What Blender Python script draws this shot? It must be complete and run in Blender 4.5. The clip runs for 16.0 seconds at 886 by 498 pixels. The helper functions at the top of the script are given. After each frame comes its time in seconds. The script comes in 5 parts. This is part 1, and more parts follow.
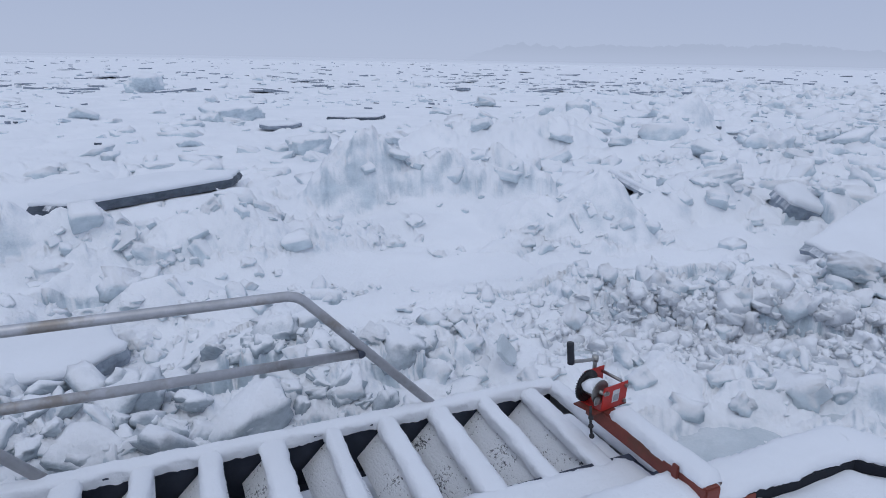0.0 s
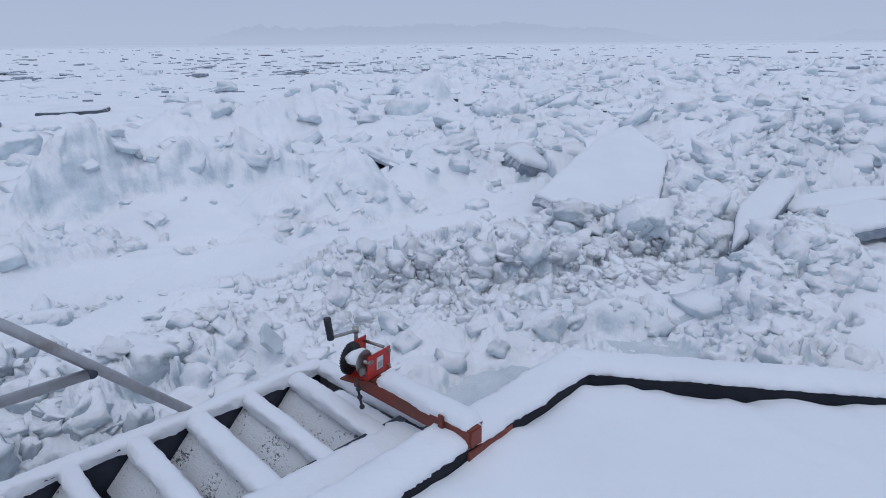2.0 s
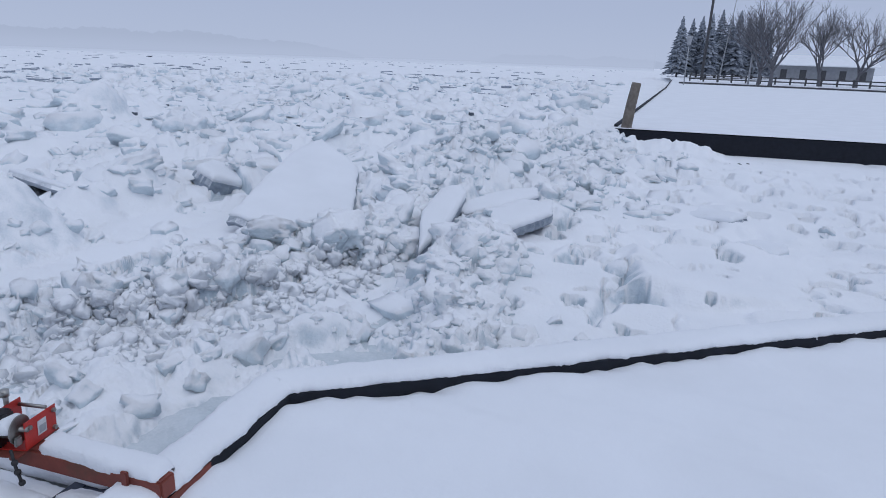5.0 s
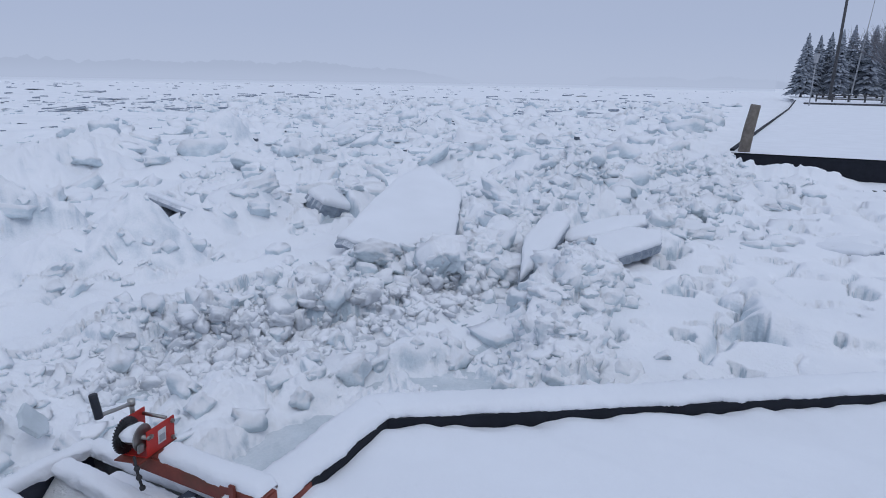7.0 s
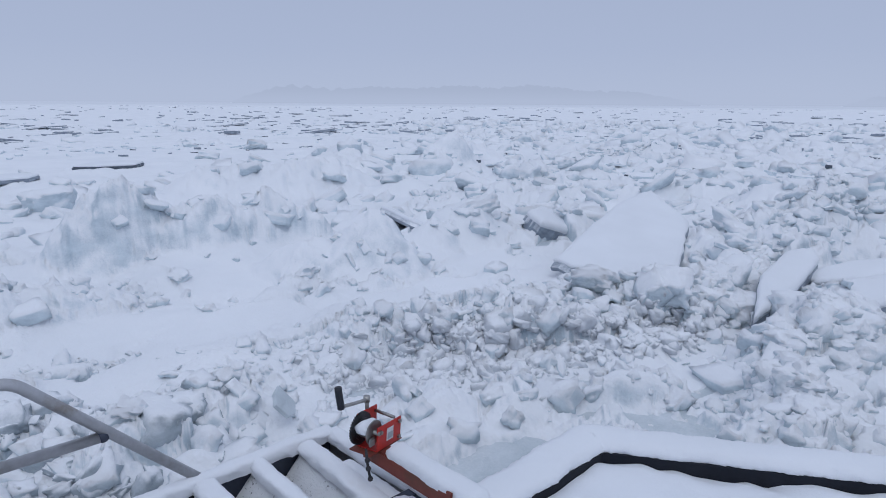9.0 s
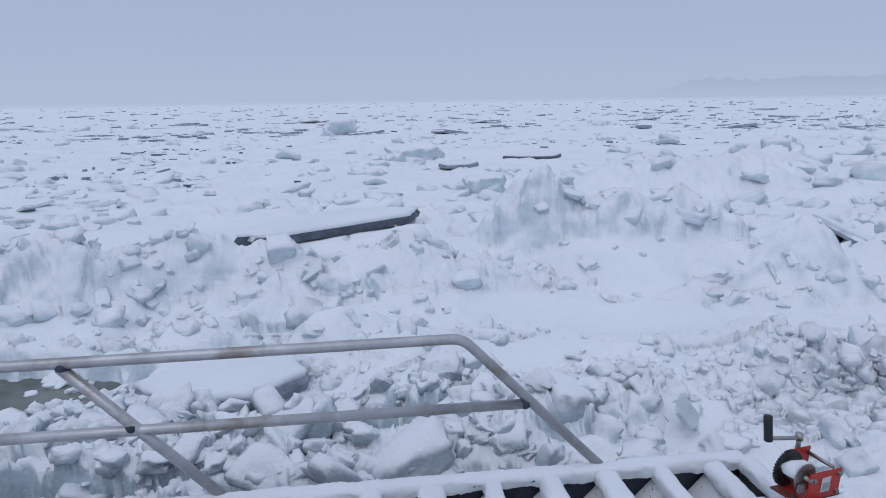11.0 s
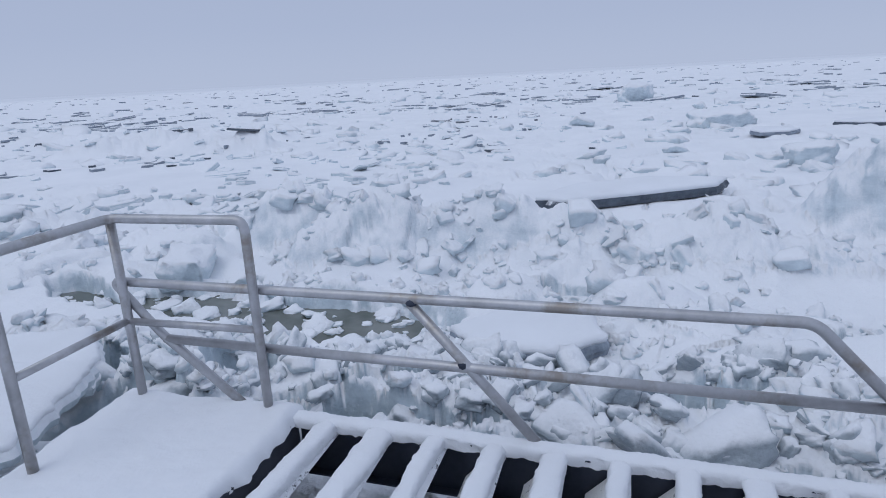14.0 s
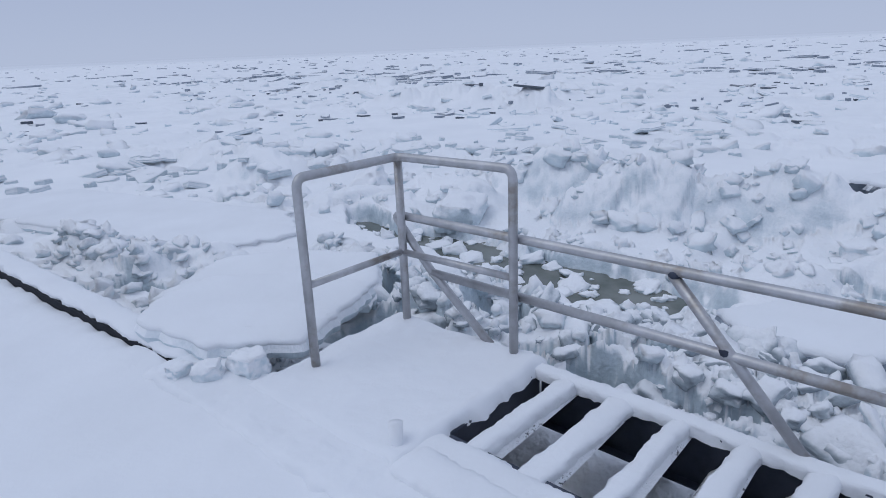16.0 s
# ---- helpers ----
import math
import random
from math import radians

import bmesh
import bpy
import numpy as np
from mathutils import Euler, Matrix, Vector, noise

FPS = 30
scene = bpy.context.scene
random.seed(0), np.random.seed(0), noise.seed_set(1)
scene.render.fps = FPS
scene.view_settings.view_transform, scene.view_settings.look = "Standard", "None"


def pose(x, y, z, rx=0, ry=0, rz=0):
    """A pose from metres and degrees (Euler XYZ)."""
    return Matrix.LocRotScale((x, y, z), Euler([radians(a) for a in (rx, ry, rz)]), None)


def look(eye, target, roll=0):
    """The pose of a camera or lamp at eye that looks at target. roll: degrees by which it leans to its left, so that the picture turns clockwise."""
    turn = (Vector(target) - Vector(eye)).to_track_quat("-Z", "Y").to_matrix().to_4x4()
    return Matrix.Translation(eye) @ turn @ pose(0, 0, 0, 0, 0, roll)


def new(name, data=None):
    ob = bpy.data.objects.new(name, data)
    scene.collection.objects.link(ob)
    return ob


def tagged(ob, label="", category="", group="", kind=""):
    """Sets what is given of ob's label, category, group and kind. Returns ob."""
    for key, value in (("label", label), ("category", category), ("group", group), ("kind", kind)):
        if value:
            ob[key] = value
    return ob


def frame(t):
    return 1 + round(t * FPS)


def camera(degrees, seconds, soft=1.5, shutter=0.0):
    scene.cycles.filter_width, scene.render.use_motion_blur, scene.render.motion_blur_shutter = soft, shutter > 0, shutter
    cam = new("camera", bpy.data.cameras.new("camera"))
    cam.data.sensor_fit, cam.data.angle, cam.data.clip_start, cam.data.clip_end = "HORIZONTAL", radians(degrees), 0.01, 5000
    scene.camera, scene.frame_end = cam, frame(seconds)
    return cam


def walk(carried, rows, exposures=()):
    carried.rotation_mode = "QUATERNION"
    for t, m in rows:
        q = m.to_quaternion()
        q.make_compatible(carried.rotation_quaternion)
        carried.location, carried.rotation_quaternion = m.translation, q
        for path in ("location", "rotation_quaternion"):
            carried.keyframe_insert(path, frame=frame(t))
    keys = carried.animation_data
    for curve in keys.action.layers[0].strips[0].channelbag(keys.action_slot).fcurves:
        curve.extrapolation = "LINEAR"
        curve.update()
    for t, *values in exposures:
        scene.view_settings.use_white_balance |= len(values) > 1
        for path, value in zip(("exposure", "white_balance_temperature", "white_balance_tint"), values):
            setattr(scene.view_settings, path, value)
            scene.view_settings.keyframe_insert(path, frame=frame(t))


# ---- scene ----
FOV = 69.75
ROWS = [
    (0.00, 0.000, -0.000, 1.640, -25.00, -16.62, 1.00),
    (0.50, 0.020, -0.011, 1.630, -30.67, -16.85, -0.56),
    (1.00, 0.049, -0.003, 1.608, -38.01, -17.42, 0.57),
    (1.50, 0.067, -0.025, 1.610, -42.03, -17.58, 0.56),
    (2.00, 0.122, -0.010, 1.582, -46.49, -18.02, -0.43),
    (2.50, 0.179, -0.021, 1.568, -53.40, -18.39, -0.13),
    (3.00, 0.188, -0.024, 1.574, -59.92, -18.27, 0.38),
    (3.50, 0.213, -0.048, 1.578, -65.64, -17.94, 0.81),
    (4.00, 0.193, -0.089, 1.595, -69.14, -17.56, 1.42),
    (4.20, 0.194, -0.084, 1.590, -69.81, -17.44, 1.81),
    (4.75, 0.181, -0.103, 1.606, -72.50, -16.91, 2.15),
    (5.25, 0.173, -0.108, 1.626, -73.61, -16.29, 1.90),
    (5.75, 0.171, -0.106, 1.642, -72.99, -15.68, 1.45),
    (6.30, 0.181, -0.101, 1.646, -69.79, -15.16, 1.09),
    (6.50, 0.187, -0.100, 1.646, -67.13, -15.15, 0.51),
    (7.00, 0.201, -0.094, 1.637, -63.81, -14.68, 0.91),
    (7.50, 0.205, -0.094, 1.647, -62.98, -13.91, 0.84),
    (8.00, 0.200, -0.084, 1.648, -57.51, -13.15, 0.84),
    (8.50, 0.174, -0.067, 1.648, -51.68, -13.27, -0.76),
    (9.00, 0.143, -0.038, 1.651, -44.49, -12.91, 0.36),
    (9.50, 0.108, -0.005, 1.648, -34.36, -12.80, -0.11),
    (10.00, 0.091, 0.040, 1.639, -25.77, -12.98, -0.48),
    (10.20, 0.075, 0.054, 1.655, -22.06, -13.19, -0.51),
    (10.70, 0.053, 0.091, 1.650, -13.67, -13.31, -0.71),
    (11.20, 0.031, 0.119, 1.633, -6.31, -13.26, -0.77),
    (11.80, -0.003, 0.138, 1.611, 0.63, -13.29, -0.71),
    (12.30, -0.042, 0.141, 1.601, 4.37, -13.68, -0.60),
    (12.50, -0.053, 0.131, 1.606, 5.65, -14.09, -0.38),
    (13.00, -0.107, 0.135, 1.600, 8.13, -14.57, -0.41),
    (13.50, -0.144, 0.137, 1.598, 12.43, -14.69, -1.73),
    (14.00, -0.169, 0.139, 1.597, 16.61, -15.23, -3.03),
    (14.50, -0.128, 0.184, 1.583, 24.66, -15.71, -2.17),
    (15.00, -0.122, 0.194, 1.575, 28.44, -15.82, -2.94),
    (15.50, -0.125, 0.193, 1.562, 33.25, -16.29, -2.13),
    (16.00, -0.175, 0.194, 1.553, 41.33, -17.51, -2.36),
]
cam = camera(FOV, 16.0, soft=0.95)


def eye_pose(x, y, z, yaw, pitch, roll):
    return pose(x, y, z, 0, 0, yaw) @ pose(0, 0, 0, 90 + pitch) @ pose(0, 0, 0, 0, 0, roll)


walk(cam, [(r[0], eye_pose(*r[1:])) for r in ROWS])

# ---- sky and light: overcast, foggy winter daylight ----
world = bpy.data.worlds.new("overcast_sky")
scene.world = world
world.use_nodes = True
wn, wl = world.node_tree.nodes, world.node_tree.links
wn.clear()
w_out = wn.new("ShaderNodeOutputWorld")
w_bg = wn.new("ShaderNodeBackground")
w_tc = wn.new("ShaderNodeTexCoord")
w_sep = wn.new("ShaderNodeSeparateXYZ")
w_ramp = wn.new("ShaderNodeValToRGB")
w_noise = wn.new("ShaderNodeTexNoise")
w_noise.inputs["Scale"].default_value = 2.0
w_mix = wn.new("ShaderNodeMath")
w_mix.operation = "MULTIPLY_ADD"
w_mix.inputs[1].default_value = 0.05
wl.new(w_tc.outputs["Generated"], w_sep.inputs[0])
wl.new(w_tc.outputs["Generated"], w_noise.inputs["Vector"])
wl.new(w_noise.outputs["Fac"], w_mix.inputs[0])
wl.new(w_sep.outputs["Z"], w_mix.inputs[2])
wl.new(w_mix.outputs[0], w_ramp.inputs["Fac"])
ramp = w_ramp.color_ramp
SKY = [(0.0, (0.440, 0.512, 0.680)), (0.05, (0.425, 0.497, 0.668)), (0.10, (0.400, 0.472, 0.648)), (0.22, (0.372, 0.442, 0.614)),
       (0.45, (0.42, 0.495, 0.675)), (1.0, (0.49, 0.573, 0.765))]
ramp.elements[0].position, ramp.elements[0].color = SKY[0][0], (*SKY[0][1], 1)
ramp.elements[1].position, ramp.elements[1].color = SKY[-1][0], (*SKY[-1][1], 1)
for at, col in SKY[1:-1]:
    ramp.elements.new(at).color = (*col, 1)
wl.new(w_ramp.outputs["Color"], w_bg.inputs["Color"])
wl.new(w_bg.outputs[0], w_out.inputs[0])

sun = bpy.data.lights.new("sun", "SUN")
sun.energy, sun.angle, sun.color = 0.5, radians(40), (0.97, 0.985, 1.0)
new("sun", sun).matrix_world = look((0, 0, 0), (0.55, 0.75, -1.5))
scene.view_settings.exposure = 0.0


# ---- materials ----
def material(name):
    m = bpy.data.materials.new(name)
    m.use_nodes = True
    return m, m.node_tree.nodes, m.node_tree.links, m.node_tree.nodes["Principled BSDF"]


def coords(nodes, links, scale=1.0):
    tc = nodes.new("ShaderNodeTexCoord")
    mp = nodes.new("ShaderNodeMapping")
    mp.inputs["Scale"].default_value = scale if isinstance(scale, tuple) else (scale, scale, scale)
    links.new(tc.outputs["Object"], mp.inputs["Vector"])
    return mp.outputs["Vector"]


def noise_tex(nodes, links, vec, scale, detail=4.0, rough=0.55):
    n = nodes.new("ShaderNodeTexNoise")
    n.inputs["Scale"].default_value, n.inputs["Detail"].default_value = scale, detail
    n.inputs["Roughness"].default_value = rough
    links.new(vec, n.inputs["Vector"])
    return n.outputs["Fac"]


def ramp_node(nodes, links, fac, stops):
    r = nodes.new("ShaderNodeValToRGB")
    e = r.color_ramp.elements
    e[0].position, e[0].color = stops[0][0], (*stops[0][1], 1)
    e[1].position, e[1].color = stops[-1][0], (*stops[-1][1], 1)
    for at, c in stops[1:-1]:
        e.new(at).color = (*c, 1)
    links.new(fac, r.inputs["Fac"])
    return r.outputs["Color"]


def mixc(nodes, links, fac, a, b):
    m = nodes.new("ShaderNodeMix")
    m.data_type = "RGBA"
    links.new(fac, m.inputs[0])
    for sock, v in ((m.inputs[6], a), (m.inputs[7], b)):
        if isinstance(v, tuple):
            sock.default_value = (*v, 1)
        else:
            links.new(v, sock)
    return m.outputs[2]


def mathn(nodes, links, op, a, b=None, c=None):
    m = nodes.new("ShaderNodeMath")
    m.operation = op
    for i, v in enumerate((a, b, c)):
        if v is None:
            continue
        if isinstance(v, (int, float)):
            m.inputs[i].default_value = v
        else:
            links.new(v, m.inputs[i])
    return m.outputs[0]


def smooth_range(nodes, links, v, lo, hi):
    m = nodes.new("ShaderNodeMapRange")
    m.interpolation_type = "SMOOTHSTEP"
    links.new(v, m.inputs[0])
    m.inputs[1].default_value, m.inputs[2].default_value = lo, hi
    return m.outputs[0]


def bump(nodes, links, bsdf, height, strength, distance):
    b = nodes.new("ShaderNodeBump")
    b.inputs["Strength"].default_value, b.inputs["Distance"].default_value = strength, distance
    links.new(height, b.inputs["Height"])
    links.new(b.outputs[0], bsdf.inputs["Normal"])


def snow_mat(name, grain=1.0, tint=(0.85, 0.867, 0.895)):
    m, n, l, p = material(name)
    v = coords(n, l)
    big = noise_tex(n, l, v, 1.3, 3)
    fine = noise_tex(n, l, v, 60, 6, 0.7)
    lo = tuple(c * 0.94 for c in tint)
    l.new(ramp_node(n, l, big, [(0.3, lo), (0.7, tint)]), p.inputs["Base Color"])
    p.inputs["Roughness"].default_value = 0.75
    p.inputs["Specular IOR Level"].default_value = 0.2
    mid = noise_tex(n, l, v, 9, 4)
    h = mathn(n, l, "MULTIPLY_ADD", mid, 2.5, fine)
    bump(n, l, p, h, 0.42 * grain, 0.010)
    return m


def ice_mat(name, ice_lo, ice_hi, steep_lo=0.30, steep_hi=0.72, snow_amount=0.0, rough=0.32):
    """Ice broken from the sheet: snow lies where it faces up, bare blue-grey ice shows on the broken sides."""
    m, n, l, p = material(name)
    v = coords(n, l)
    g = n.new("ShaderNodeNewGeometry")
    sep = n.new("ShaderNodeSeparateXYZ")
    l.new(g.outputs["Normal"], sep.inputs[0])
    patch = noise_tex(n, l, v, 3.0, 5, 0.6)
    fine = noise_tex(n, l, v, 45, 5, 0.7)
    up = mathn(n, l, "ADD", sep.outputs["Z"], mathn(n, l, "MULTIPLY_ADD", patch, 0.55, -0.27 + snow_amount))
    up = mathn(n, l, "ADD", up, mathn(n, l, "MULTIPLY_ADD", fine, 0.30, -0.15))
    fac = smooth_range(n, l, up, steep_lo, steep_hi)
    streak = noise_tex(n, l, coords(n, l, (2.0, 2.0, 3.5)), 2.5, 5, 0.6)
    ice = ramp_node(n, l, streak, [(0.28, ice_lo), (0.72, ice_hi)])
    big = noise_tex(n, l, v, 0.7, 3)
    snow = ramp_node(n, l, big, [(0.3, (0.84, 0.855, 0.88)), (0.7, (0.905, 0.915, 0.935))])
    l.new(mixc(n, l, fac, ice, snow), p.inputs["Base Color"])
    rr = n.new("ShaderNodeMapRange")
    l.new(fac, rr.inputs[0])
    rr.inputs[3].default_value, rr.inputs[4].default_value = rough, 0.8
    l.new(rr.outputs[0], p.inputs["Roughness"])
    p.inputs["Specular IOR Level"].default_value = 0.3
    h = mathn(n, l, "MULTIPLY_ADD", noise_tex(n, l, v, 16, 6, 0.7), 2.0, fine)
    grit = n.new("ShaderNodeTexVoronoi")
    grit.inputs["Scale"].default_value = 34
    l.new(v, grit.inputs["Vector"])
    h = mathn(n, l, "MULTIPLY_ADD", grit.outputs["Distance"], -0.9, h)
    bump(n, l, p, h, 0.50, 0.012)
    return m


SNOW = snow_mat("snow")
SNOW_ROUGH = snow_mat("granular_snow", 1.25)
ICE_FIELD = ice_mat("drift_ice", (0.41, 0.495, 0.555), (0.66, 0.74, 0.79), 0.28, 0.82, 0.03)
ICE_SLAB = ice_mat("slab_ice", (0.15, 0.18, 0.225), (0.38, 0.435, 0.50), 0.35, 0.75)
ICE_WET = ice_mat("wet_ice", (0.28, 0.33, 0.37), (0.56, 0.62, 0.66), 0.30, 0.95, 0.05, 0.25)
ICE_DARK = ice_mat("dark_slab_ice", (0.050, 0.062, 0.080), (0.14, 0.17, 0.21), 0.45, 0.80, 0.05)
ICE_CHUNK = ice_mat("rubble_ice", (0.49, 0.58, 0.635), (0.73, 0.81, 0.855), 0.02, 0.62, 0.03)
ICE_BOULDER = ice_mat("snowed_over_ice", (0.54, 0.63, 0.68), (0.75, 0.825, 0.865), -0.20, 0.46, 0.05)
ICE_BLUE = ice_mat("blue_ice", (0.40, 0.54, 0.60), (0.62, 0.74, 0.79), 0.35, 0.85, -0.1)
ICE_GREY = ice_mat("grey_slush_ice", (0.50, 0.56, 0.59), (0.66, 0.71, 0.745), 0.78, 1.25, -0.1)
ICE_SLUSH = ice_mat("muddy_slush_ice", (0.54, 0.565, 0.605), (0.73, 0.765, 0.80), 0.15, 0.85, -0.03)


def water_mat():
    m, n, l, p = material("murky_river_water")
    v = coords(n, l)
    l.new(ramp_node(n, l, noise_tex(n, l, v, 1.6, 5), [(0.35, (0.085, 0.098, 0.082)), (0.7, (0.20, 0.215, 0.20))]), p.inputs["Base Color"])
    p.inputs["Roughness"].default_value = 0.12
    p.inputs["IOR"].default_value = 1.33
    bump(n, l, p, noise_tex(n, l, v, 6, 3), 0.15, 0.02)
    return m


def metal_mat(name, lo, hi, rough=0.45, metallic=1.0, scale=6, stain=None):
    m, n, l, p = material(name)
    v = coords(n, l)
    col = ramp_node(n, l, noise_tex(n, l, v, scale, 6, 0.65), [(0.3, lo), (0.7, hi)])
    if stain:
        f = smooth_range(n, l, noise_tex(n, l, v, 3.1, 5, 0.7), 0.52, 0.70)
        col = mixc(n, l, f, col, stain)
    l.new(col, p.inputs["Base Color"])
    p.inputs["Metallic"].default_value, p.inputs["Roughness"].default_value = metallic, rough
    bump(n, l, p, noise_tex(n, l, v, 90, 4), 0.12, 0.003)
    return m


def plain_mat(name, lo, hi, rough, scale=12, strength=0.3, dist=0.004):
    m, n, l, p = material(name)
    v = coords(n, l)
    f = noise_tex(n, l, v, scale, 6, 0.65)
    l.new(ramp_node(n, l, f, [(0.3, lo), (0.7, hi)]), p.inputs["Base Color"])
    p.inputs["Roughness"].default_value = rough
    bump(n, l, p, noise_tex(n, l, v, scale * 5, 5), strength, dist)
    return m


def speckled_mat():
    """Grated aluminium tread under a thin, broken crust of snow."""
    m, n, l, p = material("snow_speckled_tread")
    v = coords(n, l)
    streaky = coords(n, l, (1.0, 0.55, 1.0))
    nz = noise_tex(n, l, streaky, 85, 4, 0.7)
    big = noise_tex(n, l, v, 5.0, 3)
    k = mathn(n, l, "MULTIPLY_ADD", big, 0.9, mathn(n, l, "MULTIPLY", nz, 1.4))
    f = smooth_range(n, l, k, 0.86, 1.04)
    l.new(mixc(n, l, f, (0.10, 0.105, 0.12), (0.86, 0.875, 0.90)), p.inputs["Base Color"])
    p.inputs["Roughness"].default_value = 0.7
    bump(n, l, p, k, 0.8, 0.01)
    return m


WATER = water_mat()
ALU = metal_mat("weathered_aluminium", (0.40, 0.40, 0.41), (0.58, 0.58, 0.60), 0.50, 0.85, 8, (0.33, 0.30, 0.27))
ALU_DARK = metal_mat("blue_black_aluminium", (0.036, 0.044, 0.066), (0.080, 0.092, 0.124), 0.55, 0.5, 5)
STEEL = metal_mat("zinc_steel", (0.26, 0.25, 0.235), (0.42, 0.41, 0.39), 0.40, 0.9, 14)
GEAR = metal_mat("oily_gear_steel", (0.03, 0.03, 0.032), (0.08, 0.08, 0.085), 0.45, 0.7, 20)
RED = metal_mat("red_winch_paint", (0.42, 0.022, 0.016), (0.55, 0.035, 0.025), 0.4, 0.0, 18)
RUST_RED = metal_mat("rusty_red_beam_paint", (0.15, 0.032, 0.022), (0.24, 0.054, 0.036), 0.65, 0.0, 11, (0.13, 0.045, 0.028))
BLACK = plain_mat("black_wall_face", (0.004, 0.006, 0.012), (0.010, 0.013, 0.022), 0.9, 9)
RUBBER = plain_mat("black_rubber_grip", (0.008, 0.010, 0.016), (0.014, 0.017, 0.026), 0.5, 30)
WOOD = plain_mat("weathered_piling_wood", (0.10, 0.085, 0.07), (0.24, 0.21, 0.18), 0.85, 5, 0.8, 0.02)
# far-shore bark and needles: fog haze is mixed into these lighter colours
BARK = plain_mat("tree_bark", (0.10, 0.10, 0.112), (0.18, 0.178, 0.195), 0.9, 6)
NEEDLES = plain_mat("haze_pale_needles", (0.20, 0.225, 0.26), (0.33, 0.36, 0.41), 0.9, 1.2)
WALL_PAINT = plain_mat("grey_board_wall", (0.22, 0.23, 0.25), (0.30, 0.31, 0.33), 0.8, 2)
DARK_TRIM = plain_mat("dark_timber", (0.05, 0.05, 0.055), (0.10, 0.10, 0.105), 0.8, 4)
LABEL = plain_mat("paper_label", (0.55, 0.55, 0.56), (0.70, 0.70, 0.70), 0.6, 40)
ROPE = plain_mat("dark_strap", (0.02, 0.02, 0.022), (0.05, 0.05, 0.052), 0.8, 40)
GREY_POLE = metal_mat("grey_pole", (0.30, 0.31, 0.33), (0.42, 0.43, 0.45), 0.5, 0.3, 3)


# self-lit flat colour that stands for haze over distance
def haze_glow_mat(name, colour):
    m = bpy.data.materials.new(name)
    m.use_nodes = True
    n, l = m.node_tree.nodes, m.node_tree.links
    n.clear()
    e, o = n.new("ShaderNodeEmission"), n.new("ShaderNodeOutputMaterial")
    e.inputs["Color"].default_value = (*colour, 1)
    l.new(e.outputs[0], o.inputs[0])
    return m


# ---- mesh helpers ----
def part(name, bm, mat, parent=None, label="", smooth=False):
    me = bpy.data.meshes.new(name)
    bm.to_mesh(me)
    bm.free()
    me.materials.append(mat)
    if smooth:
        me.polygons.foreach_set("use_smooth", [True] * len(me.polygons))
    ob = new(name, me)
    if parent is not None:
        ob.parent = parent
    return tagged(ob, label)


def np_mesh(name, verts, faces, mat, smooth=False, parent=None):
    """A mesh from arrays; faces is an (n, 3) or (n, 4) array."""
    me = bpy.data.meshes.new(name)
    verts, faces = np.asarray(verts, np.float32), np.asarray(faces, np.int32)
    k = faces.shape[1]
    me.vertices.add(len(verts))
    me.vertices.foreach_set("co", verts.ravel())
    me.loops.add(faces.size)
    me.loops.foreach_set("vertex_index", faces.ravel())
    me.polygons.add(len(faces))
    me.polygons.foreach_set("loop_start", np.arange(0, faces.size, k, dtype=np.int32))
    me.polygons.foreach_set("use_smooth", np.full(len(faces), smooth))
    me.update(calc_edges=True)
    me.validate()
    me.materials.append(mat)
    ob = new(name, me)
    if parent is not None:
        ob.parent = parent
    return ob


def empty(name, label, category, x=0, y=0, z=0, group=""):
    ob = new(name)
    ob.location = (x, y, z)
    return tagged(ob, label, category, group)


def box(bm, lo, hi, bevel=0.0):
    r = bmesh.ops.create_cube(bm, size=1.0)
    for v in r["verts"]:
        v.co = Vector([lo[i] + (v.co[i] + 0.5) * (hi[i] - lo[i]) for i in range(3)])
    if bevel:
        es = {e for v in r["verts"] for e in v.link_edges}
        bmesh.ops.bevel(bm, geom=list(es), offset=bevel, segments=2, affect="EDGES")
    return r


def boxed(lo, hi, bevel=0.004):
    bm = bmesh.new()
    box(bm, lo, hi, bevel)
    return bm


def rounded_path(points, radius, steps=6):
    pts = [Vector(p) for p in points]
    out = [pts[0]]
    for a, b, c in zip(pts, pts[1:], pts[2:]):
        d0, d1 = (a - b).normalized(), (c - b).normalized()
        k = min(radius, (a - b).length * 0.45, (c - b).length * 0.45)
        for i in range(steps + 1):
            u = i / steps
            out.append((b + d0 * k) * (1 - u) ** 2 + b * 2 * u * (1 - u) + (b + d1 * k) * u * u)
    return out + [pts[-1]]


def tube(bm, path, radius, seg=14, taper=None):
    """A capped tube along a path of vectors."""
    rings, n = [], len(path)
    side = None
    for i, p in enumerate(path):
        d = (path[min(i + 1, n - 1)] - path[max(i - 1, 0)]).normalized()
        if side is None:
            side = d.orthogonal().normalized()
        side = (side - d * side.dot(d)).normalized()
        up = d.cross(side)
        r = radius if taper is None else radius + (taper - radius) * i / (n - 1)
        rings.append([bm.verts.new(p + (side * math.cos(2 * math.pi * k / seg) + up * math.sin(2 * math.pi * k / seg)) * r) for k in range(seg)])
    for a, b in zip(rings, rings[1:]):
        for k in range(seg):
            bm.faces.new((a[k], a[(k + 1) % seg], b[(k + 1) % seg], b[k]))
    bm.faces.new(list(reversed(rings[0])))
    bm.faces.new(rings[-1])
    return bm


def pipe(name, points, radius, mat, parent=None, bend=0.07, seg=14, label=""):
    return part(name, tube(bmesh.new(), rounded_path(points, bend), radius, seg), mat, parent, label, True)


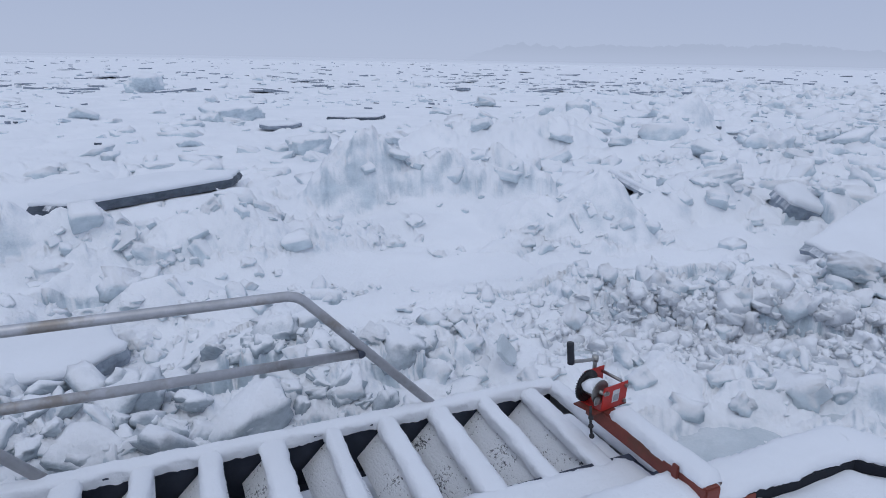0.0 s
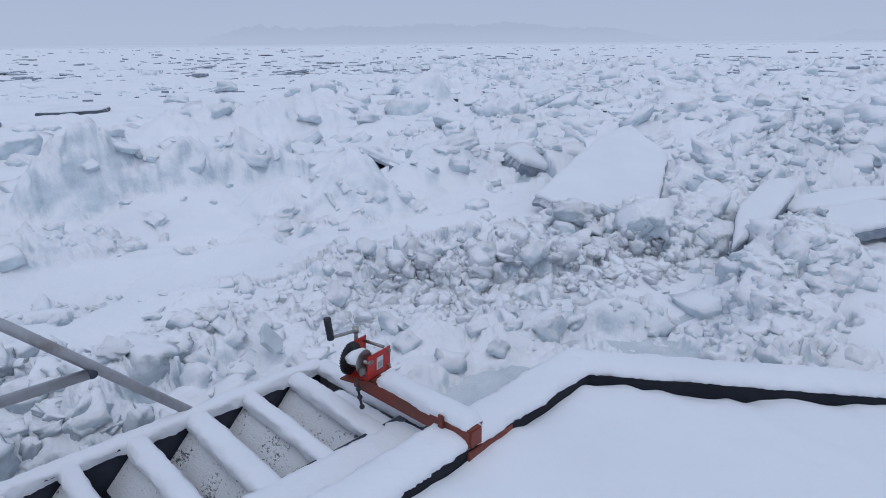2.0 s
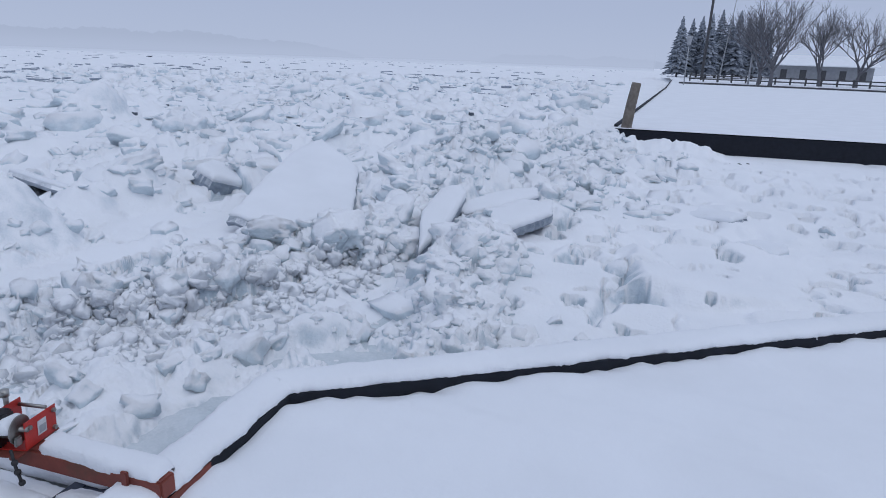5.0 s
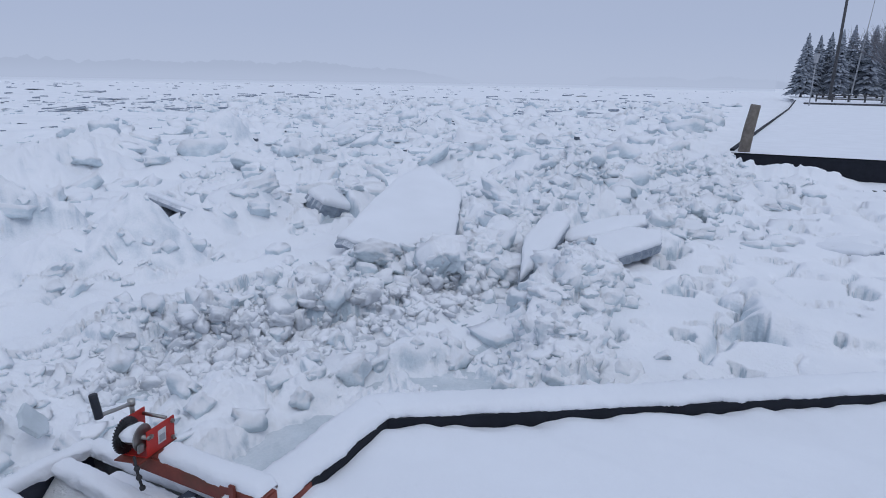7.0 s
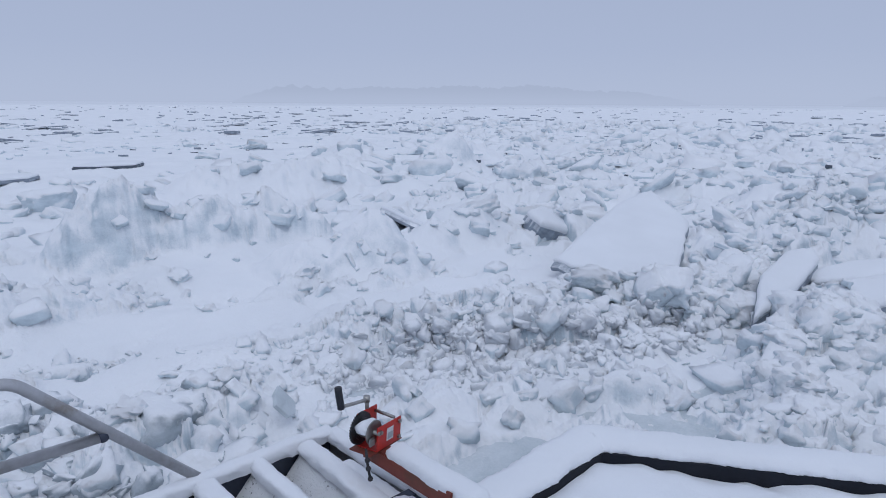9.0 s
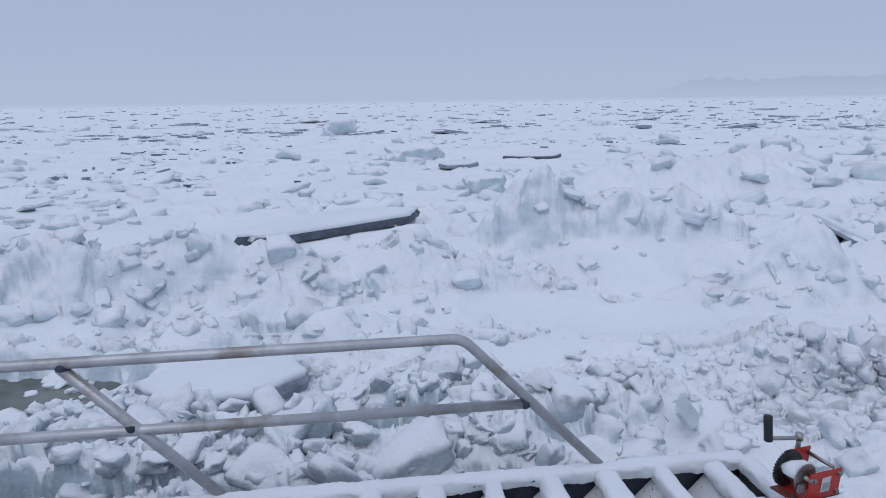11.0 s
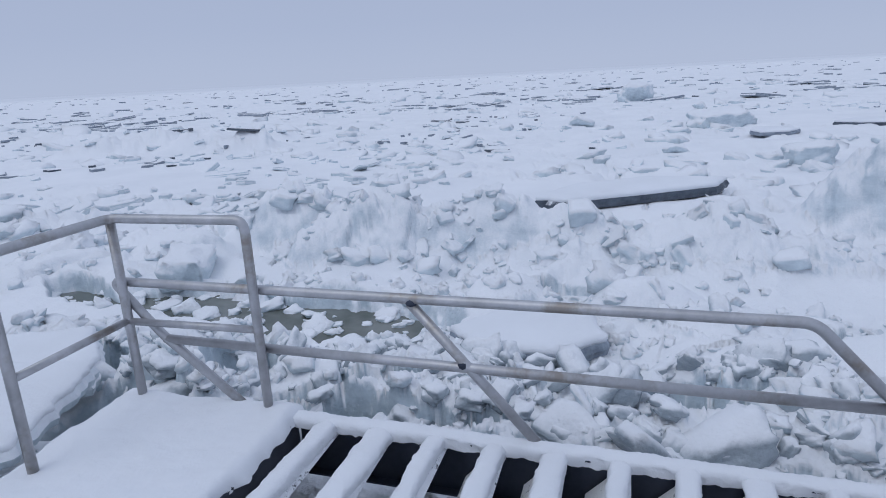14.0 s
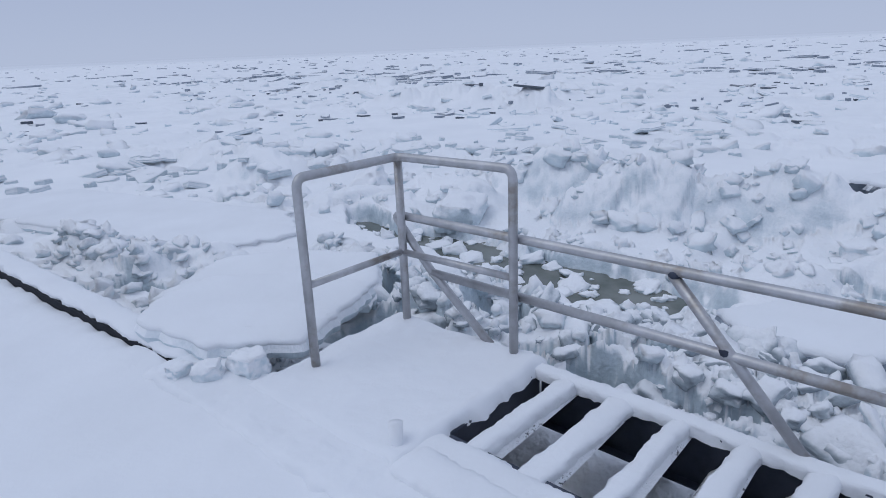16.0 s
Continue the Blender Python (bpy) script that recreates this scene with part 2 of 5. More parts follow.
# ---- noise on arrays ----
def hash2(i, j, seed):
    h = (i.astype(np.int64) * 374761393 + j.astype(np.int64) * 668265263 + seed * 974634777) & 0x7FFFFFFF
    h = ((h ^ (h >> 13)) * 1274126177) & 0x7FFFFFFF
    h = ((h ^ (h >> 16)) * 668265263) & 0x7FFFFFFF
    return ((h ^ (h >> 15)) & 0xFFFFFF) / float(0x1000000)


def vnoise(x, y, seed):
    i, j = np.floor(x), np.floor(y)
    u, v = x - i, y - j
    u, v = u * u * u * (u * (u * 6 - 15) + 10), v * v * v * (v * (v * 6 - 15) + 10)
    a, b = hash2(i, j, seed), hash2(i + 1, j, seed)
    c, d = hash2(i, j + 1, seed), hash2(i + 1, j + 1, seed)
    return (a + (b - a) * u) * (1 - v) + (c + (d - c) * u) * v - 0.5


def fbm(x, y, seed, octaves=4, gain=0.5):
    out, amp = 0.0, 1.0
    for k in range(octaves):
        out = out + amp * vnoise(x * 2 ** k + 17.3 * k, y * 2 ** k - 9.1 * k, seed + k)
        amp *= gain
    return out


def worley(x, y, seed):
    """Nearest and second distance to scattered seeds, the offset from the nearest and three random numbers of its cell."""
    ci, cj = np.floor(x), np.floor(y)
    f1 = np.full(x.shape, 9.0)
    f2 = np.full(x.shape, 9.0)
    ox, oy, gi, gj = np.zeros_like(x), np.zeros_like(x), np.zeros_like(x), np.zeros_like(x)
    for di in (-1, 0, 1):
        for dj in (-1, 0, 1):
            i, j = ci + di, cj + dj
            dx = x - (i + 0.1 + 0.8 * hash2(i, j, seed))
            dy = y - (j + 0.1 + 0.8 * hash2(i, j, seed + 1))
            d = np.hypot(dx, dy)
            near = d < f1
            f2 = np.where(near, f1, np.minimum(f2, d))
            ox, oy = np.where(near, dx, ox), np.where(near, dy, oy)
            gi, gj = np.where(near, i, gi), np.where(near, j, gj)
            f1 = np.where(near, d, f1)
    return f1, f2, ox, oy, hash2(gi, gj, seed + 2), hash2(gi, gj, seed + 3), hash2(gi, gj, seed + 4)


def sstep(v, lo, hi):
    t = np.clip((v - lo) / (hi - lo), 0, 1)
    return t * t * (3 - 2 * t)


def seg_dist(x, y, line):
    best = np.full(np.shape(x), 1e9)
    for (x0, y0), (x1, y1) in zip(line, line[1:]):
        dx, dy = x1 - x0, y1 - y0
        t = np.clip(((x - x0) * dx + (y - y0) * dy) / (dx * dx + dy * dy + 1e-9), 0, 1)
        best = np.minimum(best, np.hypot(x - x0 - t * dx, y - y0 - t * dy))
    return best


# ---- the river: water sheet and the drifted, broken ice on it ----
WATER_Z = -0.58
# pressure ridges: line, half width, height, how blocky
RIDGES = [
    ([(-5.2, 7.8), (-3.6, 7.3), (-2.2, 7.1), (-0.9, 6.9), (0.3, 6.8), (1.3, 6.7)], 0.55, 0.20, 0.45),
    ([(2.4, 8.9), (3.1, 8.6), (4.1, 8.2), (5.2, 8.1)], 0.50, 0.25, 0.6),
    ([(5.6, 6.9), (7.2, 6.6), (9.5, 6.9)], 0.5, 0.14, 0.5),
    ([(8.6, 2.9), (9.8, 3.0), (11.2, 2.6), (13.0, 2.2), (15.0, 1.4)], 0.80, 0.50, 1.0),
    ([(4.05, 0.95), (4.7, 1.15), (5.5, 1.30), (6.3, 1.45), (7.2, 1.7)], 0.30, 0.24, 1.0),
    ([(5.9, 2.75), (6.8, 2.45), (7.8, 2.55)], 0.42, 0.20, 1.0),
    ([(9.0, 0.9), (11.5, 0.8), (14.5, 0.5), (18.0, 0.9)], 0.6, 0.18, 1.0),
    ([(6.8, 14.2), (9.2, 13.6), (11.0, 15.0), (13.7, 19.0)], 1.1, 0.70, 0.8),
    ([(14.0, 14.4), (17.0, 15.2)], 0.9, 0.65, 0.8),
    ([(-11.3, 7.2), (-10.0, 7.0), (-8.6, 7.6)], 0.7, 0.25, 0.8),
    ([(-30.0, 24.0), (-22.0, 23.0), (-14.0, 22.0)], 1.2, 0.35, 0.9),
    ([(-18.5, 18.3), (-16.5, 19.4), (-12.0, 18.8)], 0.8, 0.55, 0.9),
    ([(-1.6, 3.55), (-0.4, 3.55), (0.8, 3.75), (2.0, 3.9)], 0.35, 0.10, 0.9),
    ([(2.3, 3.15), (2.9, 2.95), (3.3, 2.7)], 0.28, 0.10, 0.6),
    ([(3.4, 4.0), (4.5, 3.6), (5.6, 3.2)], 0.40, 0.08, 1.0),
    ([(-6.2, 2.75), (-7.4, 2.6)], 0.3, 0.12, 1.0),
    ([(17.6, 0.6), (17.9, -1.2), (17.9, -1.8)], 0.55, 0.22, 0.9),
    ([(12.5, 0.2), (14.5, -0.6), (16.2, -0.9)], 0.7, 0.16, 0.9),
    ([(-4.9, 3.9), (-3.7, 3.75), (-2.9, 3.45)], 0.3, 0.10, 1.0),
    ([(-13.6, 6.7), (-11.5, 6.9), (-9.6, 6.9)], 0.5, 0.22, 0.9),
    ([(13.0, 3.6), (18.0, 3.4), (26.0, 3.2), (45.0, 3.5)], 1.3, 0.32, 1.0),
    ([(14.0, 7.0), (20.0, 7.6), (32.0, 8.5)], 1.4, 0.40, 1.0),
    ([(10.5, 8.4), (14.0, 9.8), (20.0, 12.0), (30.0, 15.0)], 1.2, 0.35, 0.9),
    ([(18.0, 5.4), (40.0, 6.2)], 1.0, 0.22, 1.0),
]
# heaped mounds: x, y, half sizes, turn, height, sharpness of the crest (1: cone, less: dome), roughness
MOUNDS = [
    (2.85, 8.75, 0.85, 0.60, 10, 0.76, 0.75, 0.9), (3.75, 8.30, 0.70, 0.45, -15, 0.44, 0.7, 0.9), (4.85, 8.30, 0.75, 0.50, -20, 0.50, 0.8, 0.9),
    (4.95, 6.10, 0.72, 0.62, 25, 0.86, 1.0, 0.25), (4.30, 6.55, 0.60, 0.50, 0, 0.42, 0.8, 0.5), (6.10, 6.30, 0.70, 0.42, 40, 0.34, 0.7, 0.4),
    (7.10, 6.40, 0.80, 0.50, 10, 0.42, 0.8, 0.5), (8.30, 7.80, 0.95, 0.45, 20, 0.42, 0.8, 0.6), (6.60, 8.30, 0.9, 0.5, 30, 0.38, 0.8, 0.5),
    (-1.72, 7.20, 0.72, 0.60, 10, 0.66, 0.7, 0.35), (-0.75, 7.15, 0.62, 0.45, 0, 0.34, 0.7, 0.6), (0.72, 6.85, 0.85, 0.55, -10, 0.46, 0.7, 0.5),
    (-3.05, 6.75, 0.85, 0.50, 15, 0.46, 0.6, 0.8), (-4.35, 7.45, 0.95, 0.55, 5, 0.48, 0.7, 0.6), (-5.3, 6.6, 0.55, 0.4, 0, 0.40, 0.8, 0.4), (1.75, 6.75, 0.60, 0.40, 20, 0.30, 0.7, 0.6),
    (-0.05, 5.50, 0.48, 0.36, 20, 0.30, 0.7, 0.3), (0.55, 5.05, 0.42, 0.32, 0, 0.20, 0.7, 0.5), (-1.20, 5.55, 0.42, 0.30, 10, 0.24, 0.8, 0.6), (1.35, 3.25, 0.34, 0.28, 15, 0.27, 0.8, 0.5),
    (0.75, 4.35, 0.40, 0.26, 0, 0.20, 0.7, 0.6), (-0.10, 3.75, 0.45, 0.26, 10, 0.18, 0.7, 0.7), (1.05, 3.55, 0.30, 0.2, 60, 0.16, 0.8, 0.7),
    (2.85, 2.80, 0.36, 0.30, 0, 0.26, 0.7, 0.6), (2.55, 2.62, 0.30, 0.24, 40, 0.20, 0.7, 0.7), (3.28, 2.40, 0.20, 0.17, 0, 0.24, 0.9, 0.3), (3.55, 2.62, 0.30, 0.18, 30, 0.14, 0.7, 0.6),
    (2.25, 2.75, 0.30, 0.26, 0, 0.14, 0.6, 0.7), (3.40, 1.95, 0.30, 0.14, -35, 0.12, 0.6, 0.4), (3.95, 1.35, 0.30, 0.16, 10, 0.10, 0.6, 0.6),
    (4.15, 2.07, 0.36, 0.20, -28, 0.24, 0.35, 0.2), (9.0, 5.9, 0.7, 0.35, 10, 0.34, 0.7, 0.6), (12.0, 9.6, 1.2, 0.5, -10, 0.42, 0.6, 0.5), (11.0, 2.7, 0.9, 0.55, 10, 0.42, 0.8, 0.9),
    (-7.9, 2.65, 0.45, 0.3, 10, 0.24, 0.7, 0.5), (-6.1, 3.15, 0.5, 0.25, 20, 0.20, 0.7, 0.7), (-6.9, 2.5, 0.35, 0.22, 0, 0.2, 0.8, 0.5), (-9.6, 6.4, 0.9, 0.45, 5, 0.38, 0.7, 0.5),
    (14.8, 14.5, 1.0, 0.6, 20, 0.55, 0.9, 0.6), (10.2, 11.6, 1.1, 0.6, 0, 0.34, 0.8, 0.6), (17.5, 11.0, 1.6, 0.7, 10, 0.4, 0.8, 0.6), (13.5, 4.4, 1.2, 0.6, 10, 0.34, 0.8, 0.7), (15.0, 6.0, 1.4, 0.7, 10, 0.36, 0.8, 0.7),
]
# open water: centre, half sizes, turn in degrees
POOLS = [
    (-2.55, 5.02, 1.05, 0.56, -3), (-4.10, 5.28, 1.35, 0.40, -4), (-5.75, 5.35, 0.8, 0.24, -20), (-3.20, 3.08, 0.36, 0.26, 30),
    (-2.85, 3.75, 0.34, 0.20, 60), (-0.42, 4.22, 0.42, 0.15, 12), (-0.68, 5.92, 0.42, 0.14, 5),
    (8.25, 5.75, 0.55, 0.20, 25),
    (-8.30, 5.10, 0.8, 0.18, 12), (-1.2, 3.25, 0.45, 0.07, 8), (0.05, 4.0, 0.42, 0.11, 5), (0.7, 3.25, 0.3, 0.06, -8),
    (-0.2, 2.08, 2.2, 0.36, 0), (-3.9, 3.75, 0.45, 0.14, -20), (-4.9, 4.3, 0.5, 0.13, 15), (-2.0, 3.65, 0.4, 0.08, 15),
    (-5.95, 2.35, 0.50, 0.13, 18), (-1.85, 3.30, 0.42, 0.17, -10), (0.45, 3.92, 0.45, 0.13, 12), (-0.55, 3.05, 0.55, 0.12, 4), (0.95, 2.98, 0.42, 0.10, -8), (-2.35, 3.0, 0.42, 0.18, 15), (-1.1, 3.85, 0.35, 0.10, -12), (-3.5, 4.45, 0.5, 0.12, 10),
]
# low places where slush has frozen over: centre, half sizes, turn
LOWS = [
    (2.75, 2.15, 0.62, 0.30, -20), (3.65, 1.72, 0.62, 0.32, -28), (3.85, 2.45, 0.45, 0.20, -28), (4.95, 4.55, 0.36, 0.12, 10), (4.0, 4.72, 0.40, 0.06, -5), (3.0, 4.6, 0.4, 0.05, 5),
    (3.3, 3.55, 0.6, 0.16, -30), (4.3, 2.95, 0.8, 0.16, -28), (5.3, 2.60, 0.5, 0.12, -20), (2.06, 4.05, 0.25, 0.08, 0), (9.6, 5.3, 0.5, 0.12, 12), (7.0, 5.6, 0.4, 0.10, 30), (5.9, 5.0, 0.5, 0.08, -20),
]
# smooth snow: centre, half sizes, turn
FLATS = [
    (2.85, 5.45, 0.95, 0.55, -5), (4.0, 5.15, 0.7, 0.30, -15), (4.6, 7.2, 0.9, 0.45, 20), (-2.6, 8.6, 1.8, 0.5, 5), (1.0, 8.6, 1.2, 0.5, 20), (6.3, 4.5, 0.7, 0.40, 20), (7.0, -1.2, 2.9, 1.55, -10), (10.5, -1.7, 3.2, 1.1, -8), (-8.0, 3.9, 3.4, 1.0, 12),
    (5.8, 0.35, 0.8, 0.45, -10), (-0.95, 4.62, 0.60, 0.42, 0), (-12.0, 14.0, 6.0, 2.5, 8), (-1.5, 11.5, 2.5, 0.8, 5),
    (-14, 3.0, 5, 2.0, 10), (7, 27, 7, 4, 0), (2.75, 2.15, 0.50, 0.36, -20), (3.65, 1.80, 0.55, 0.32, -28), (2.0, 6.05, 0.7, 0.4, 10), (3.5, 6.8, 0.6, 0.5, 0), (5.2, 5.0, 0.5, 0.3, 0), (0.6, 5.7, 0.5, 0.35, 10), (1.6, 5.9, 0.5, 0.4, 0), (-4.2, 6.2, 0.6, 0.3, 0), (6.4, 5.6, 0.8, 0.35, 10), (-2.5, 10.5, 3.5, 1.2, 5), (-8, 12, 3, 1.3, 10),
    (1.5, 4.9, 0.5, 0.3, 10), (-0.6, 10.0, 2.4, 0.7, 30), (-4.5, 9.3, 2.2, 0.6, 5),
]


def ellipse(x, y, e):
    c, s = math.cos(radians(e[4])), math.sin(radians(e[4]))
    dx, dy = x - e[0], y - e[1]
    return np.hypot((dx * c + dy * s) / e[2], (-dx * s + dy * c) / e[3])


def ice_masks(x, y):
    wx, wy = x + 0.25 * fbm(x * 1.3, y * 1.3, 5), y + 0.25 * fbm(x * 1.3, y * 1.3, 15)
    ridge, block = np.zeros_like(x), np.zeros_like(x)
    for line, w, h, b in RIDGES:
        g = np.exp(-(seg_dist(wx, wy, line) / w) ** 2)
        ridge = np.maximum(ridge, g * h) + 0.25 * np.minimum(ridge, g * h)
        block = np.maximum(block, np.minimum(1, 1.35 * g) * b)
    flat = np.zeros_like(x)
    for e in FLATS:
        flat = np.maximum(flat, 1 - sstep(ellipse(wx, wy, e), 0.55, 1.25))
    jx, jy = wx + 0.12 * fbm(x * 5, y * 5, 77), wy + 0.12 * fbm(x * 5, y * 5, 87)
    pool, low = np.zeros_like(x), np.zeros_like(x)
    for e in POOLS:
        pool = np.maximum(pool, 1 - sstep(ellipse(jx, jy, e), 0.74, 1.16))
    for e in LOWS:
        low = np.maximum(low, 1 - sstep(ellipse(jx, jy, e), 0.70, 1.25))
    return ridge, block, flat, pool, low


def blocks(x, y, cell, seed, share, tilt, wob=0.35, drop=0.42):
    """Broken pieces lying over one another: tilted, many-sided tops with steep sides, as a height over the cell size."""
    qx = x / cell + wob * fbm(x / cell * 0.9, y / cell * 0.9, seed + 50, 3, 0.42)
    qy = y / cell + wob * fbm(x / cell * 0.9, y / cell * 0.9, seed + 60, 3, 0.42)
    ci, cj = np.floor(qx), np.floor(qy)
    out = np.zeros(x.shape)
    for di in (-1, 0, 1):
        for dj in (-1, 0, 1):
            i, j = ci + di, cj + dj
            h = [hash2(i, j, seed + k) for k in range(7)]
            dx, dy = qx - (i + 0.15 + 0.7 * h[0]), qy - (j + 0.15 + 0.7 * h[1])
            a = h[2] * math.pi
            ca, sa = np.cos(a), np.sin(a)
            u, v = dx * ca + dy * sa, -dx * sa + dy * ca
            su, sv = 0.38 + 0.38 * h[3], 0.26 + 0.30 * h[4]
            k = (h[5] - 0.5) * 1.2
            d = np.maximum(np.maximum(np.abs(u + k * v) / su, np.abs(v) / sv), np.abs(u * 0.7 - v * 0.7) / (0.85 * su))
            top = 0.10 + 0.22 * h[6] + tilt * (u * (h[4] - 0.5) + v * (h[5] - 0.5)) * 2
            p = top * np.minimum(1, 1.06 - 0.10 * d) - drop * sstep(d, 0.70, 1.25)
            out = np.where(h[3] * 0.5 + h[0] * 0.5 < share, np.maximum(out, p), out)
    return out


def ice_height(x, y):
    r = np.hypot(x, y)
    ridge, block, flat, pool, low = ice_masks(x, y)
    far = sstep(r, 9, 16)
    z = -0.47 + 0.07 * fbm(x / 4.0, y / 4.0, 31, 3) - 0.03 * far
    rough = np.clip(1 - flat, 0.0, 1) * (1 - low)
    patch = sstep(fbm(x / 1.7, y / 1.7, 45, 3), -0.30, 0.18)
    slip = sstep(x, 4.2, 5.2) * (1 - sstep(y - 0.02 * x, 0.3, 1.1)) * (1 - sstep(x, 16, 17.5))
    # mounds of heaped ice
    heap, craggy = np.zeros_like(x), np.zeros_like(x)
    wx, wy = x + 0.16 * fbm(x * 2.2, y * 2.2, 205, 3), y + 0.16 * fbm(x * 2.2, y * 2.2, 215, 3)
    for mx, my, sx, sy, turn, h, sharp, rg in MOUNDS:
        near = (np.abs(x - mx) < 2.6) & (np.abs(y - my) < 2.6)
        if not near.any():
            continue
        d = ellipse(wx[near], wy[near], (mx, my, sx * 1.25, sy * 1.25, turn))
        p = h * np.clip(1 - d ** (2.4 - 1.3 * sharp), 0, 1) ** (0.75 + 0.35 * sharp)
        heap[near] = np.maximum(heap[near], p) + 0.2 * np.minimum(heap[near], p)
        craggy[near] = np.maximum(craggy[near], rg * sstep(1.15 - d, 0.0, 0.35))
    quiet = np.where(heap > 0.05, craggy, 1.0) * (1 - slip)
    # pieces of the broken sheet, large to small
    close = 0.35 + 0.65 * sstep(r, 3.2, 5.2)
    basin = 1 - sstep(ellipse(x, y, (3.4, 2.35, 1.75, 0.85, -25)), 0.7, 1.2)
    close = close * (1 - 0.7 * basin)
    rough = rough * (1 - 0.35 * basin)
    z = z + 0.42 * blocks(x, y, 1.7, 101, 0.60, 0.30) * rough * (1 - 0.35 * far) * (1 - slip) * (0.35 + 0.65 * quiet) * close
    z = z + 0.34 * blocks(x, y, 0.72, 201, 0.58, 0.45) * rough * np.clip(0.30 + 0.5 * patch + 0.5 * block, 0, 1) * quiet * (1 - 0.4 * far) * (0.4 + 0.6 * close)
    rub = np.clip(0.40 * patch * (1 - sstep(r, 12, 22)) + block + 0.65 * craggy, 0, 1) * rough * quiet
    z = z + 0.25 * blocks(x, y, 0.31, 301, 0.60, 0.55) * rub
    z = z + 0.13 * blocks(x, y, 0.135, 351, 0.66, 0.6) * np.clip(block + 0.5 * craggy + 0.3 * patch, 0, 1) * rub * (1 - sstep(r, 9, 14))
    z = z + 0.055 * (1 - 0.6 * sstep(r, 6, 11)) * rub * np.abs(fbm(x * 9, y * 9, 431, 5, 0.66))
    z = z + ridge * (1 - 0.7 * basin) * (0.85 + 0.6 * fbm(x * 1.7, y * 1.7, 9))
    z = z + heap * (0.55 + 0.45 * sstep(r, 3.2, 5.2)) * (1 + 0.22 * craggy * fbm(x * 3.1, y * 3.1, 19, 4, 0.6))
    # cracks down to the water between the larger floes
    f1, f2, ox, oy, a, b, c = worley(x / 1.9 + 0.4 * fbm(x / 1.5, y / 1.5, 150, 4), y / 1.9 + 0.4 * fbm(x / 1.5, y / 1.5, 160, 4), 111)
    crack = (1 - sstep(f2 - f1, 0.0, 0.055)) * sstep(fbm(x / 1.1, y / 1.1, 170, 3), 0.02, 0.22)
    z = z - 0.20 * crack * rough * (1 - slip) * (1 - 0.6 * far) * (1 - sstep(heap, 0.02, 0.15))
    # the quiet slip: softly rounded, snowed-over floes with small pits and gaps between them
    broken = sstep(fbm(x * 1.2, y * 1.2, 551, 3), -0.05, 0.20)
    for cell, up, tilt, seed in ((1.5, 0.17, 0.18, 521), (0.62, 0.11, 0.12, 541)):
        f1, f2, ox, oy, a, b, c = worley(x / cell + 0.4 * fbm(x * 1.4, y * 1.4, seed + 7, 3), y / cell + 0.4 * fbm(x * 1.4, y * 1.4, seed + 8, 3), seed)
        pillow = sstep(f2 - f1, 0.0, 0.15)
        on = np.where(c > 0.35, 1.0, 0.15)
        z = z + slip * on * (sstep(f2 - f1, 0.0, 0.4) * (up * (a - 0.4) + tilt * cell * (ox * (b - 0.5) + oy * (a - 0.5))) - up * 0.9 * broken * (1 - pillow) ** 2)
    f1, f2, ox, oy, a, b, c = worley(x / 0.50, y / 0.50, 501)
    z = z + 0.09 * slip
    z = np.where(slip > 0.2, np.maximum(z, -0.56 + 0.05 * fbm(x * 3, y * 3, 3)), z)
    z = z - 0.26 * slip * np.where(a > 0.48, 1 - sstep(f1 + 0.6 * fbm(x * 4, y * 4, 7), 0.08, 0.22), 0)
    z = z - 0.22 * sstep(x, 15.0, 17.8) * (1 - sstep(y, -3.0, -1.2))
    z = z + 0.020 * fbm(x * 4, y * 4, 61, 4) * (1 - 0.6 * flat) + 0.085 * flat * (1 - slip)
    z = z * (1 - low) + low * (-0.50 + 0.20 * np.clip(fbm(x * 4, y * 4, 91, 5, 0.6) + 0.02, 0, 1))
    z = np.maximum(z, WATER_Z - 0.05 * crack + 0.01)
    z = z * (1 - pool) + pool * (WATER_Z - 0.10 + 0.14 * np.clip(fbm(x * 4.5, y * 4.5, 71, 4) - 0.06, -0.2, 1))
    return z


def shore_y(x):
    """The river side of the landing wall, as y over x (east of the corner it falls away into the slip)."""
    return np.where(x < 2.75, 1.62, 1.62 - (x - 2.75) * 1.55)


def ice_sheet(name, radii, angles, label):
    rr, aa = np.meshgrid(radii, angles, indexing="ij")
    x, y = rr * np.sin(aa), rr * np.cos(aa)
    z = ice_height(x, y)
    low = sstep(shore_y(x) - y, -0.04, 0.10)
    z = z - 1.0 * low
    n, m = rr.shape
    idx = np.arange(n * m).reshape(n, m)
    f = np.stack([idx[:-1, :-1], idx[:-1, 1:], idx[1:, 1:], idx[1:, :-1]], -1).reshape(-1, 4)[:, ::-1]
    keep = (low.ravel()[f].min(1) < 0.99)
    return tagged(np_mesh(name, np.stack([x, y, z], -1).reshape(-1, 3), f[keep], ICE_FIELD, True), label, "ice", kind="structure")


def grow(r0, r1, k):
    return r0 * np.exp(np.linspace(0, math.log(r1 / r0), int(math.log(r1 / r0) / k)))


